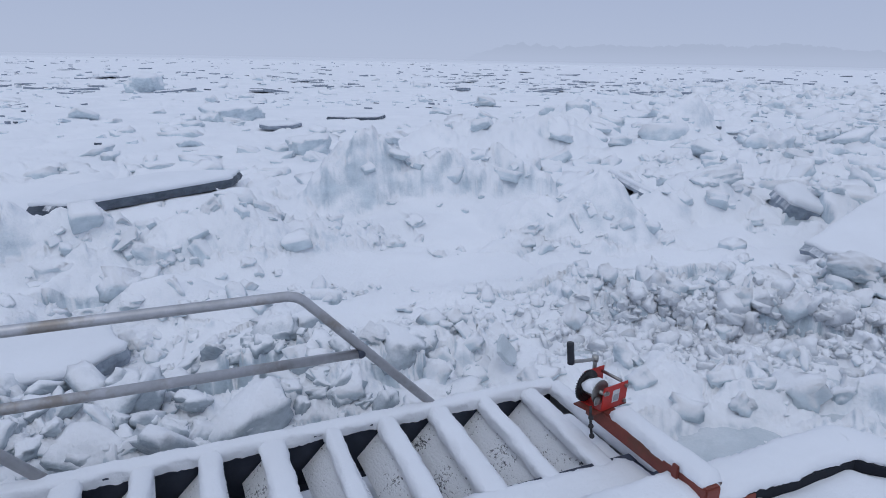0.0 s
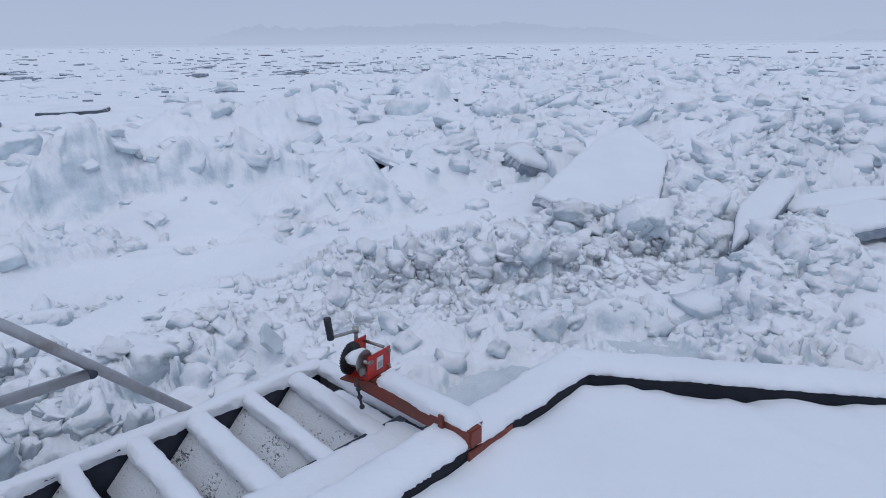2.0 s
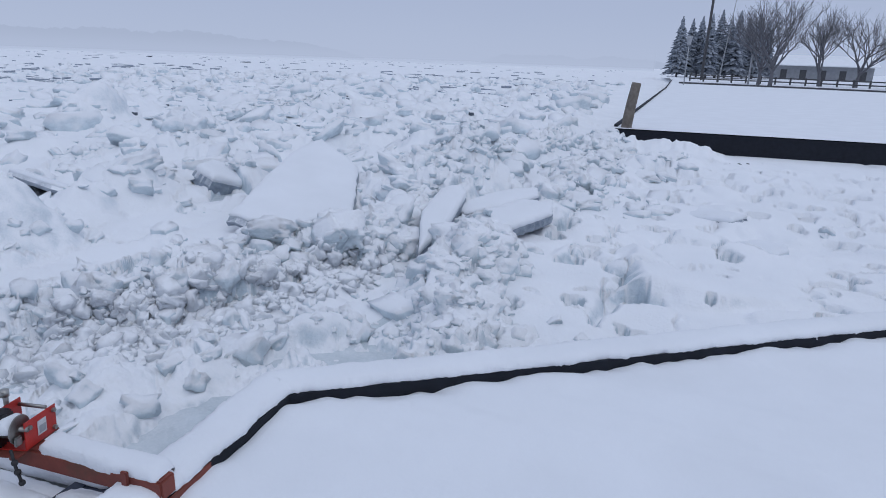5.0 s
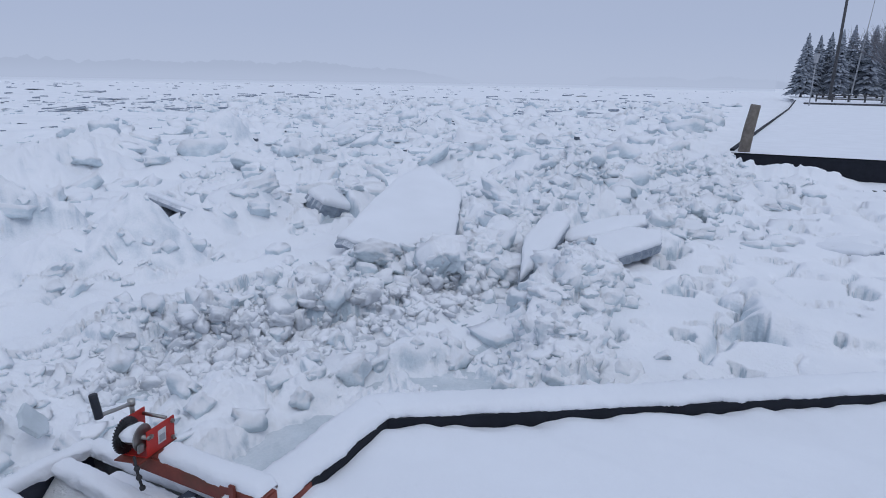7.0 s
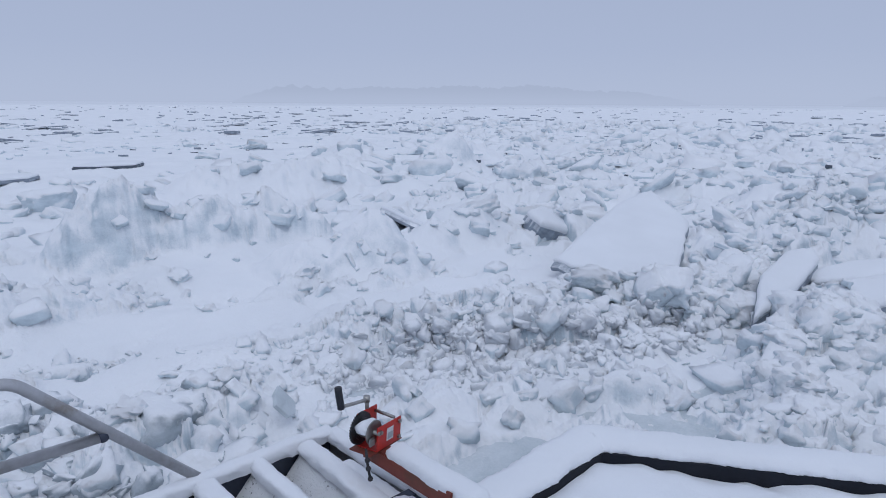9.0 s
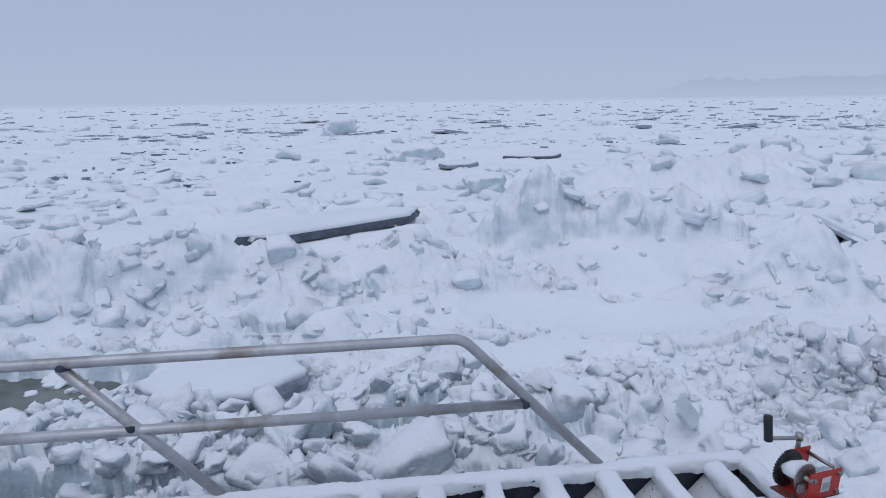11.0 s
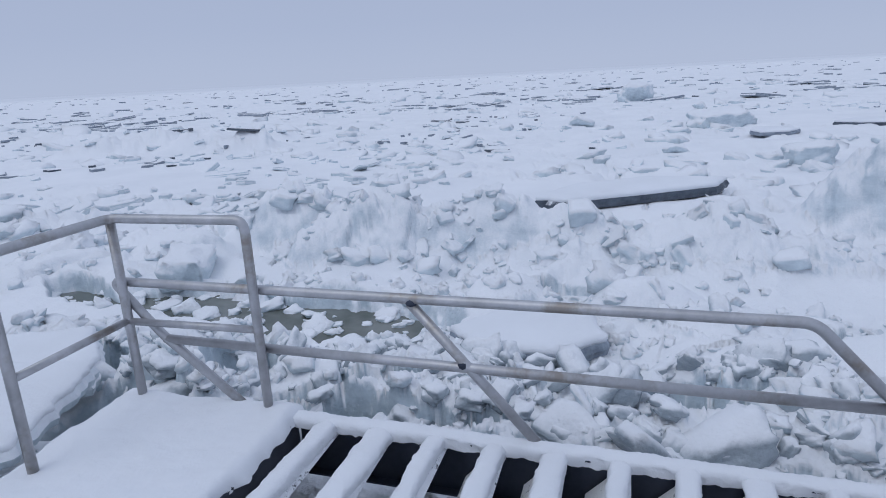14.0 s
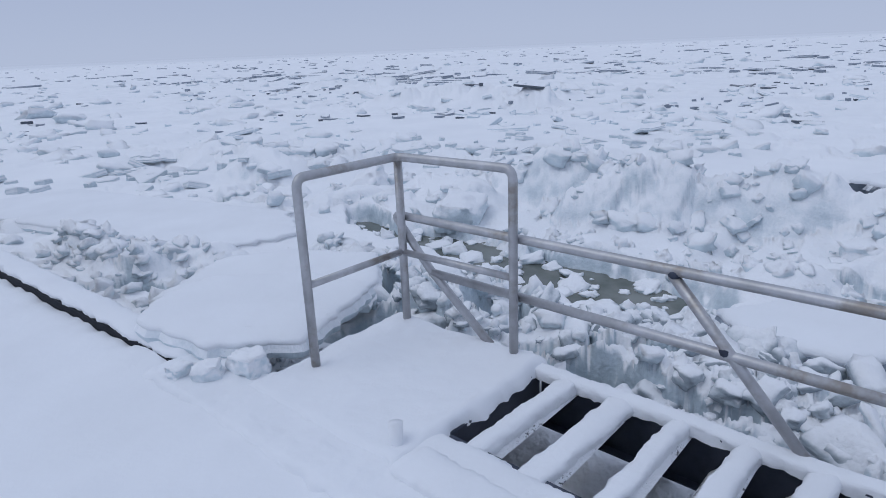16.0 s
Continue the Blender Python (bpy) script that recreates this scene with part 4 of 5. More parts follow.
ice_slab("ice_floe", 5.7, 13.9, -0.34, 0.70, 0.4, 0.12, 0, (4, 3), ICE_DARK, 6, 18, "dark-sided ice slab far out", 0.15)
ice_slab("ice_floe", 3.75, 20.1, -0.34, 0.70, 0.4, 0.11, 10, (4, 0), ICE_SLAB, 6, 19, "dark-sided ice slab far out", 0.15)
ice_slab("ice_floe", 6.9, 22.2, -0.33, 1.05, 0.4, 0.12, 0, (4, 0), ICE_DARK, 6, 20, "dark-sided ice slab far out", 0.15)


def ice_block(x, y, size, tall, seed, label="weathered ice boulder with a snow crust", mat=None, turn=0):
    g = random.Random(seed)
    (v, f), = chunk_templates(g, 1, 9, True, 0.26, 0.40)
    ob = np_mesh("ice_block", v * np.array([size, size * 0.7, tall]), f, mat or ICE_CHUNK, True)
    z = float(ice_height(np.array([x]), np.array([y]))[0])
    ob.matrix_world = pose(x, y, z + tall * 0.30, 6, -4, turn)
    return tagged(ob, label, "ice block", "ice blocks")


for k, (x, y, s, h) in enumerate([(3.35, 14.5, 0.80, 0.50), (2.66, 23.4, 1.6, 0.6), (0.2, 42.0, 1.9, 1.1), (-4.9, 5.9, 0.6, 0.34)]):
    ice_block(x, y, s, h, 40 + k, turn=37 * k)


# lumps caught between the pushed-up floe and the landing
for k, (x, y, s, h) in enumerate([(-2.86, 1.72, 0.17, 0.12), (-2.98, 1.56, 0.13, 0.09), (-3.12, 1.48, 0.10, 0.07)]):
    ob = ice_block(x, y, s, h, 70 + k, "small lump of ice pushed up onto the wall", ICE_BOULDER, 50 * k)
    ob.matrix_world = pose(x, y, 0.02 + h * 0.3, 4, -6, 50 * k)


# ---- the landing wall, the snowy ground behind it and the far wall of the slip ----
def offset_line(line, d):
    """The polyline moved d to its left."""
    p = [Vector(q) for q in line]
    out = []
    for i, q in enumerate(p):
        a = (q - p[i - 1]).normalized() if i else (p[1] - q).normalized()
        b = (p[i + 1] - q).normalized() if i + 1 < len(p) else a
        na, nb = Vector((-a.y, a.x)), Vector((-b.y, b.x))
        m = (na + nb).normalized()
        out.append(q + m * d / max(0.3, m.dot(na)))
    return out


def sample(line, step):
    out = []
    for a, b in zip(line, line[1:]):
        a, b = Vector(a), Vector(b)
        n = max(1, int((b - a).length / step))
        out += [a.lerp(b, i / n) for i in range(n)]
    return out + [Vector(line[-1])]


def strip_wall(name, line, width, z0, z1, mat, label):
    inner, outer = [Vector(p) for p in line], offset_line(line, width)
    bm = bmesh.new()
    rings = [[bm.verts.new((*p, z)) for p, z in ((a, z0), (a, z1), (b, z1), (b, z0))] for a, b in zip(inner, outer)]
    for a, b in zip(rings, rings[1:]):
        for k in range(4):
            bm.faces.new((a[k], a[(k + 1) % 4], b[(k + 1) % 4], b[k]))
    bm.faces.new(rings[0][::-1])
    bm.faces.new(rings[-1])
    bmesh.ops.recalc_face_normals(bm, faces=bm.faces[:])
    return tagged(part(name, bm, mat), label, "wall", kind="structure")


def snow_ridge(name, line, width, z, height, label, step=0.025, seed=3, mat=None, wob=0.018, droop=0.03, dip=0.0):
    """Snow lying along the top of something narrow: rounded over, with a soft uneven edge."""
    pts = sample(line, step)
    dr = -droop / max(height, 1e-3)
    prof = [(-0.50, dr), (-0.56, 0.10), (-0.55, 0.45), (-0.47, 0.76), (-0.33, 0.93), (-0.12, 1.0), (0.12, 1.0), (0.33, 0.93), (0.47, 0.76), (0.55, 0.45), (0.56, 0.10), (0.50, dr)]
    verts, faces, m = [], [], len(prof)
    run, n = 0.0, len(pts)
    total = sum((q - p).length for p, q in zip(pts, pts[1:]))
    for i, p in enumerate(pts):
        a, b = pts[max(i - 1, 0)], pts[min(i + 1, n - 1)]
        d = (b - a).normalized()
        if i:
            run += (p - pts[i - 1]).length
        side = Vector((-d.y, d.x))
        end = min(1.0, min(run, total - run) / (width * 0.30) + 0.02) ** 0.5
        for k, (u, h) in enumerate(prof):
            n1 = noise.noise((run * 9, k * 0.8 + seed, seed * 3.1)) + 0.8 * noise.noise((run * 31, k * 1.7, seed * 1.3)) + (0.6 * noise.noise((run * 80, k * 3.1, seed)) if step < 0.016 else 0.0)
            n2 = noise.noise((run * 3, seed * 5.0, k * 0.35)) + 0.5 * noise.noise((run * 11, seed * 2.0, k * 0.6))
            q = p + side * (u * width * (0.75 + 0.25 * end) * (1 + 0.14 * noise.noise((run * 4, seed * 7.0, u))) + n1 * wob * (1 if abs(u) > 0.4 else 0.3))
            verts.append((q.x, q.y, z + h * height * (end if h > 0 else 1) * (1 + 0.20 * n2) + n1 * wob * 0.35 + dip * (q.x + 1.79)))
    for i in range(n - 1):
        for k in range(m - 1):
            faces.append((i * m + k, i * m + k + 1, (i + 1) * m + k + 1, (i + 1) * m + k))
    f = np.array(faces)[:, ::-1]
    ob = np_mesh(name, verts, f, mat or SNOW, True)
    return tagged(ob, label, "snow", kind="stuff")


INNER = [(-40.0, 0.35), (-6.0, 1.48), (-2.2, 1.58), (2.66, 1.41), (4.25, -1.0), (12.0, -12.75)]
CAP = 0.19
strip_wall("wall_river", INNER, CAP, -1.5, -0.004, BLACK, "black steel-faced river wall with a snow-covered cap")
mid = offset_line(INNER, CAP * 0.55)
snow_ridge("snow_cover", [mid[0], mid[1], (-3.3, mid[1].y + 0.07)], CAP * 0.92, -0.002, 0.05, "soft snow lying along the wall cap", 0.04, droop=0.008)
snow_ridge("snow_cover", [(-1.75, mid[2].y), (1.9, mid[2].y - 0.15), mid[3], mid[4], mid[5]], CAP * 0.97, -0.002, 0.055, "soft snow lying along the wall cap", 0.012, droop=0.014, wob=0.010)


def snowy_ground(line, centre, z, rows, label, name="floor"):
    edge = sample(line, 0.03 if len(line) < 8 else 0.05)
    verts, faces = [], []
    vs = [0, 0.0025, 0.006, 0.012, 0.02, 0.035, 0.055, 0.085, 0.13, 0.2, 0.3, 0.45, 0.65, 0.9]
    for v in vs:
        for p in edge:
            q = p.lerp(Vector(centre), v)
            h = 0.030 * noise.noise((q.x * 1.1, q.y * 1.1, 2.0)) + 0.016 * noise.noise((q.x * 6, q.y * 6, 5.0))
            h += (0.022 * noise.noise((q.x * 9, q.y * 9, 8.0)) + 0.03 * noise.noise((q.x * 2.6, q.y * 2.6, 1.0))) * math.exp(-v * 160) - 0.016 * math.exp(-v * 420)
            h += 0.045 * math.exp(-v * 38) * float(sstep(q.x, -4.1, -3.3)) * float(1 - sstep(q.x, -1.5, 0.0))
            verts.append((q.x, q.y, z + h))
    m = len(edge)
    i, j = np.meshgrid(np.arange(len(vs) - 1), np.arange(m - 1), indexing="ij")
    a = i * m + j
    faces = np.stack([a, a + m, a + m + 1, a + 1], -1).reshape(-1, 4)[:, ::-1]
    return tagged(np_mesh(name, verts, faces[:, ::-1], SNOW, True), label, "ground", kind="structure")


snowy_ground(offset_line(INNER, -0.004), (-3.0, -30.0), -0.034, 14, "smooth undisturbed snow over the quay ground")

FAR = [(103.0, -3.6), (60.0, -1.75), (25.3, 0.30), (18.6, 0.66), (18.84, -4.75), (19.6, -22.0)]
strip_wall("wall_slip", FAR[3:][::-1], -0.28, -1.5, -0.05, BLACK, "black timber-faced wall across the slip")
strip_wall("wall_lawn_edge", [(p[0] + (0.45 if k == 3 else 0), p[1] + 0.03 * math.sin(k * 2.3) - (0.05 if k == 3 else 0)) for k, p in enumerate(FAR[:4])], 0.10, -1.5, 0.04, BLACK, "low dark wall edge along the river side of the lawn")
bm = bmesh.new()
vs = [bm.verts.new((p[0], p[1], -0.02)) for p in offset_line(FAR, -0.02)] + [bm.verts.new(p) for p in ((60, -60, -0.02), (160, -60, 0.3), (160, -3.5, 0.3))]
bm.faces.new(vs)
bmesh.ops.triangulate(bm, faces=bm.faces[:])
bmesh.ops.recalc_face_normals(bm, faces=bm.faces[:])
ob = part("pavement", bm, SNOW)
tagged(ob, "flat snow-covered lawn behind the far wall", "ground", kind="structure")

# ---- landing with its railing ----
PIPE = 0.0235
landing = empty("landing", "snow-covered aluminium stair landing at the river wall", "landing", -2.25, 2.15, 0)


def under(ob):
    """Keeps a part where it was built after it came under its thing."""
    ob.matrix_parent_inverse = ob.parent.matrix_basis.inverted()
    return ob


def put(name, bm, mat, thing, label="", smooth=False):
    return under(part(name, bm, mat, thing, label, smooth))


def put_pipe(name, points, thing, radius=PIPE, mat=None, bend=0.07, label=""):
    return under(pipe(name, points, radius, mat or ALU, thing, bend, 14, label))


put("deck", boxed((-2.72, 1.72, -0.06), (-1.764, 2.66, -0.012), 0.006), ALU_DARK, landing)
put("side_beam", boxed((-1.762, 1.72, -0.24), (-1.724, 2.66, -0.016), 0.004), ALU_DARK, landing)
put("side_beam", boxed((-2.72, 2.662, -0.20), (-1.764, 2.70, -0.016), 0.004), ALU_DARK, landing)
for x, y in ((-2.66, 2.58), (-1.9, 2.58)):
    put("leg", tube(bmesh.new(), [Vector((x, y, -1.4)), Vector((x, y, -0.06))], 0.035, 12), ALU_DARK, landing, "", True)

railing = empty("railing", "bent aluminium pipe guard railing round the landing", "railing", -2.25, 2.3, 0)
put_pipe("post", [(-2.63, 1.96, -0.02), (-2.63, 1.96, 1.0), (-2.63, 2.64, 1.0), (-1.87, 2.64, 1.0), (-1.87, 2.64, -0.02)], railing, bend=0.055)
put_pipe("post", [(-2.63, 2.64, -0.02), (-2.63, 2.64, 0.98)], railing)
put_pipe("mid_rail", [(-2.63, 1.96, 0.46), (-2.63, 2.64, 0.46)], railing, 0.019)
put_pipe("mid_rail", [(-2.63, 2.64, 0.455), (-1.87, 2.64, 0.455)], railing, 0.019)

DIP = -0.025
# ---- raised stair: hinged at the landing, winched up level, so that its treads and posts lean ----
Y0, Y1, X0, X1 = 1.91, 2.66, -1.715, 1.93
stair = empty("stair", "aluminium boat stair winched up level, treads covered in snow", "stair", 0, 2.2, -0.1)
for y, d in ((Y0, 1), (Y1, -1)):
    prof = [(0, -0.300), (0, -0.012), (0.055, -0.012), (0.055, -0.020), (0.012, -0.022), (0.012, -0.290), (0.055, -0.292), (0.055, -0.300)]
    bm = bmesh.new()
    a = [bm.verts.new((X0, y - 0.012 * d + u * d, z)) for u, z in prof]
    b = [bm.verts.new((X1, y - 0.012 * d + u * d, z + DIP * (X1 - X0))) for u, z in prof]
    for k in range(8):
        bm.faces.new((a[k], a[(k + 1) % 8], b[(k + 1) % 8], b[k]))
    bm.faces.new(a)
    bm.faces.new(b[::-1])
    bmesh.ops.recalc_face_normals(bm, faces=bm.faces[:])
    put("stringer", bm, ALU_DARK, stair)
TIP = Matrix.Translation((-1.79, 0, 0)) @ Matrix.Rotation(-math.atan(DIP), 4, "Y") @ Matrix.Translation((1.79, 0, 0))
put("end_plate", boxed((X1, Y0 - 0.012, -0.40), (X1 + 0.012, Y1 + 0.012, -0.012 - 0.093), 0.003), ALU, stair, "bare aluminium end plate")
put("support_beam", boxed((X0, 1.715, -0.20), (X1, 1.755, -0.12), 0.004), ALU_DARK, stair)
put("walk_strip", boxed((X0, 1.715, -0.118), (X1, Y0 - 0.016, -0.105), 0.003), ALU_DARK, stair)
PITCH, FIRST = 0.2745, -1.545
SPECK = speckled_mat()
tread_mesh = None
for k in range(13):
    x = FIRST + PITCH * k
    bm = boxed((-0.235, Y0 + 0.014, -0.012), (0.0, Y1 - 0.014, 0.0), 0.003)
    box(bm, (-0.235, Y0 + 0.014, -0.035), (-0.225, Y1 - 0.014, -0.012))
    box(bm, (-0.012, Y0 + 0.014, -0.045), (0.0, Y1 - 0.014, -0.012))
    bm.transform(pose(x + 0.02, 0, -0.028, 0, -47, 0))
    bm.transform(TIP)
    put("tread", bm, SPECK, stair, "" if k else "slanting tread speckled with crusted snow")

handrail = empty("handrail", "leaning aluminium pipe handrail on the raised stair", "railing", -0.6, 2.69, 0)
RY = 2.685
put_pipe("top_rail", [(-2.05, RY, 0.02), (-2.47, RY, 0.37), (-2.73, RY, 0.655), (0.535, RY, 0.618), (1.205, RY, -0.08)], handrail, bend=0.055)
put_pipe("mid_rail", [(-2.46, RY, 0.352), (0.83, RY, 0.280)], handrail)
put_pipe("brace", [(-1.10, RY, 0.618), (-0.53, RY, -0.03)], handrail)
for x, z in ((-0.86, 0.333), (0.825, 0.283), (-1.09, 0.622)):
    bm = bmesh.new()
    bmesh.ops.create_uvsphere(bm, u_segments=12, v_segments=8, radius=0.029)
    bm.transform(pose(x, RY, z))
    put("weld", bm, ALU_DARK, handrail, "", True)

# snow on landing and stair
def snow_pad(name, x0, x1, y0, y1, z, h, label, nx=60, ny=60, seed=1.0):
    """A blanket of snow with rounded, uneven borders."""
    gx, gy = np.meshgrid(np.linspace(0, 1, nx), np.linspace(0, 1, ny), indexing="ij")
    x, y = x0 + gx * (x1 - x0), y0 + gy * (y1 - y0)
    d = np.minimum(np.minimum(gx, 1 - gx) * (x1 - x0), np.minimum(gy, 1 - gy) * (y1 - y0))
    e = sstep(d, 0, 0.05) ** 0.5
    zz = z - 0.02 * (d < 1e-6) + h * e * (1 + 0.5 * fbm(x * 3, y * 3, int(seed * 10))) + 0.006 * fbm(x * 30, y * 30, 9)
    x = x + 0.02 * fbm(y * 14 + seed, x * 14, 21) * (1 - e) * 2
    y = y + 0.02 * fbm(x * 14 - seed, y * 14, 23) * (1 - e) * 2
    i, j = np.meshgrid(np.arange(nx - 1), np.arange(ny - 1), indexing="ij")
    a = i * ny + j
    f = np.stack([a, a + ny, a + ny + 1, a + 1], -1).reshape(-1, 4)
    return tagged(np_mesh(name, np.stack([x, y, zz], -1).reshape(-1, 3), f, SNOW, True), label, "snow", kind="stuff")


snow_pad("snow_cover", -2.77, -1.712, 1.60, 2.72, -0.014, 0.055, "thick even snow lying on the landing")
snow_pad("snow_cover", -3.35, -1.45, 1.36, 1.80, -0.035, 0.055, "drifted snow between ground and landing", 140, 40, 3.0)
snow_ridge("snow_cover", [(-1.80, 2.655), (1.95, 2.655)], 0.080, -0.014, 0.034, "snow along the outer stair stringer", 0.015, 11, SNOW_ROUGH, 0.010, dip=DIP)
snow_ridge("snow_cover", [(-1.80, 1.80), (1.86, 1.80)], 0.225, -0.014, 0.042, "snow along the inner stair stringer", 0.015, 12, SNOW_ROUGH, 0.012, dip=DIP)
for k in range(13):
    x = FIRST + PITCH * k
    snow_ridge("snow_cover", [(x - 0.035, 1.84), (x + 0.005, 2.66)], 0.092 + 0.018 * math.sin(k * 2.1), -0.030, 0.044, "rounded bar of snow on a stair tread edge", 0.018, 20 + k, SNOW_ROUGH, 0.010, 0.025, DIP)
snow_ridge("snow_cover", [(1.93, 1.80), (1.93, 2.66)], 0.08, -0.02, 0.04, "snow on the stair end plate", 0.02, 40, SNOW_ROUGH, 0.010, dip=DIP)

snow_ridge("snow_cover", [(1.80, 1.93), (1.80, 2.40)], 0.13, -0.16, 0.05, "snow ledge inside the stair end", 0.012, 41, SNOW_ROUGH, 0.010, 0.05)
# stub pipe at the inner corner of the landing
bm = tube(bmesh.new(), [Vector((-1.80, 1.70, -0.08)), Vector((-1.825, 1.735, 0.12))], 0.030, 14)
tagged(part("pipe_stub", bm, SNOW_ROUGH, None, "", True), "short snow-crusted pipe stub beside the landing", "pipe")

# ---- rusty beam with the hand winch ----
BX = 1.83
beam = empty("winch_beam", "rusty red steel beam bolted to the wall, carrying a winch", "beam", BX, 1.8, 0)
put("tube", boxed((BX - 0.04, 1.43, 0.0), (BX + 0.04, 2.18, 0.085), 0.008), RUST_RED, beam)
put("bracket", boxed((BX - 0.055, 1.57, -0.06), (BX - 0.041, 1.60, 0.105), 0.003), RUST_RED, beam)
put("foot_plate", boxed((BX - 0.05, 1.425, -0.10), (BX + 0.24, 1.437, -0.006), 0.002), RUST_RED, beam)
snow_ridge("snow_cover", [(BX + 0.014, 1.45), (BX + 0.014, 2.02)], 0.098, 0.082, 0.048, "soft snow lying along the beam", 0.012, 50, SNOW_ROUGH, 0.008, 0.015)

winch = empty("hand_winch", "red hand winch with toothed gear, drum and crank", "winch", BX, 2.1, 0.09)
WM = Matrix.Translation((1.765, 2.035, 0.102)) @ Matrix.Rotation(radians(14), 4, "Z") @ Matrix.Rotation(radians(5), 4, "Y")


def wput(name, bm, mat, label="", smooth=False):
    bm.transform(WM)
    return put(name, bm, mat, winch, label, smooth)


def wsub(name, bm, mat, holder, label="", smooth=False):
    bm.transform(WM)
    return part(name, bm, mat, holder, label, smooth)


def rod(points, r, seg=14):
    return tube(bmesh.new(), [Vector(p) for p in points], r, seg)


wput("base_plate", boxed((-0.040, 0.004, -0.014), (0.205, 0.130, -0.006), 0.002), RUST_RED, "rusty base plate")
bm = boxed((0.0, 0.0, -0.004), (0.185, 0.005, 0.112), 0.002)
front = wput("side_plate", bm, RED)
wput("side_plate", boxed((0.0, 0.118, -0.004), (0.150, 0.123, 0.150), 0.002), RED)
wput("floor_plate", boxed((0.0, 0.005, -0.005), (0.185, 0.118, 0.0), 0.001), RED)
wsub("label", boxed((0.070, -0.003, 0.026), (0.120, -0.001, 0.086), 0.0), LABEL, front, "small white paper label")
wsub("print_bar", boxed((0.076, -0.0045, 0.034), (0.114, -0.0032, 0.064), 0.0), GREY_POLE, front, "grey printed block on the label")
for x, z in ((0.022, 0.085), (0.165, 0.092), (0.165, 0.016)):
    wsub("bolt", rod([(x, -0.011, z), (x, 0.001, z)], 0.010, 6), STEEL, front)
wput("spacer_bar", rod([(0.135, 0.005, 0.118), (0.135, 0.118, 0.124)], 0.008, 10), STEEL, "", True)


def gear(radius, thick, teeth):
    bm = bmesh.new()
    ring = []
    for k in range(teeth * 4):
        a = 2 * math.pi * k / (teeth * 4)
        rr = radius if k % 4 in (0, 1) else radius * 0.90
        ring.append((rr * math.cos(a), rr * math.sin(a)))
    lo = [bm.verts.new((x, -thick / 2, z)) for x, z in ring]
    hi = [bm.verts.new((x, thick / 2, z)) for x, z in ring]
    bm.faces.new(lo)
    bm.faces.new(hi[::-1])
    for k in range(len(ring)):
        j = (k + 1) % len(ring)
        bm.faces.new((lo[k], hi[k], hi[j], lo[j]))
    bmesh.ops.recalc_face_normals(bm, faces=bm.faces[:])
    return bm


GA, GZ = 0.010, 0.082
bm = gear(0.078, 0.012, 36)
bm.transform(pose(GA, 0.105, GZ))
wput("gear", bm, GEAR, "dark toothed gear wheel")
wput("hub_disc", rod([(GA, 0.090, GZ), (GA, 0.099, GZ)], 0.052, 24), GEAR)
drum = wput("drum", rod([(GA, 0.030, GZ), (GA, 0.095, GZ)], 0.036, 20), STEEL, "dull metal cable drum", True)
wsub("flange", rod([(GA, 0.026, GZ), (GA, 0.031, GZ)], 0.058, 28), STEEL, drum, "pressed metal drum flange")
wput("axle", rod([(GA, -0.006, GZ), (GA, 0.118, GZ)], 0.010, 10), STEEL, "", True)
wput("ratchet", boxed((-0.035, 0.010, 0.028), (0.0, 0.024, 0.066), 0.004), STEEL)
wput("crank_hub", rod([(0.085, 0.128, 0.118), (0.078, 0.128, 0.205)], 0.010, 12), STEEL, "", True)
wput("crank_boss", rod([(0.0785, 0.128, 0.182), (0.0775, 0.128, 0.210)], 0.016, 12), STEEL, "", True)
crank = wput("crank_arm", rod([(0.078, 0.128, 0.196), (0.05, 0.124, 0.197), (-0.04, 0.11, 0.215), (-0.146, 0.095, 0.238)], 0.0085, 10), STEEL, "", True)
wsub("grip", rod([(-0.146, 0.095, 0.230), (-0.148, 0.095, 0.240), (-0.172, 0.092, 0.322), (-0.174, 0.092, 0.335)], 0.0165, 14), RUBBER, crank, "black rubber crank grip", True)
p, q = WM @ Vector((GA, 0.030, 0)), WM @ Vector((GA + 0.005, 0.100, 0))
snow_ridge("snow_cover", [p.xy, q.xy], 0.095, 0.205, 0.030, "snow on the winch drum", 0.006, 60, SNOW_ROUGH, 0.004, 0.02)

strap = empty("knotted_rope", "short dark knotted line hanging from the winch", "rope", 1.73, 2.05, 0.08)
put_pipe("line", [(1.715, 2.05, 0.13), (1.718, 2.045, 0.05), (1.732, 2.043, -0.030)], strap, 0.006, ROPE)
for x, z in ((1.717, 0.075), (1.722, 0.030), (1.732, -0.025)):
    bm = bmesh.new()
    bmesh.ops.create_icosphere(bm, subdivisions=2, radius=0.013)
    bm.transform(pose(x, 2.044, z))
    put("knot", bm, ROPE, strap, "", True)

# ---- piling at the corner of the far wall ----
bm = tube(bmesh.new(), [Vector((0, 0, -1.2)), Vector((0.0, 0, -0.1)), Vector((0.02, -0.07, 0.6)), Vector((0.04, -0.15, 1.16)), Vector((0.04, -0.155, 1.20))], 0.155, 16, 0.125)
for v in bm.verts:
    v.co += noise.noise_vector(v.co * Vector((9, 9, 2.0))) * 0.018
ob = tagged(part("piling", bm, WOOD, None, "", True), "weathered leaning wooden mooring piling at the wall corner", "piling")
ob.location = (18.98, 0.30, 0)


# ---- far shore beyond the lawn ----
def polar(az, r):
    return r * math.sin(radians(az)), r * math.cos(radians(az))


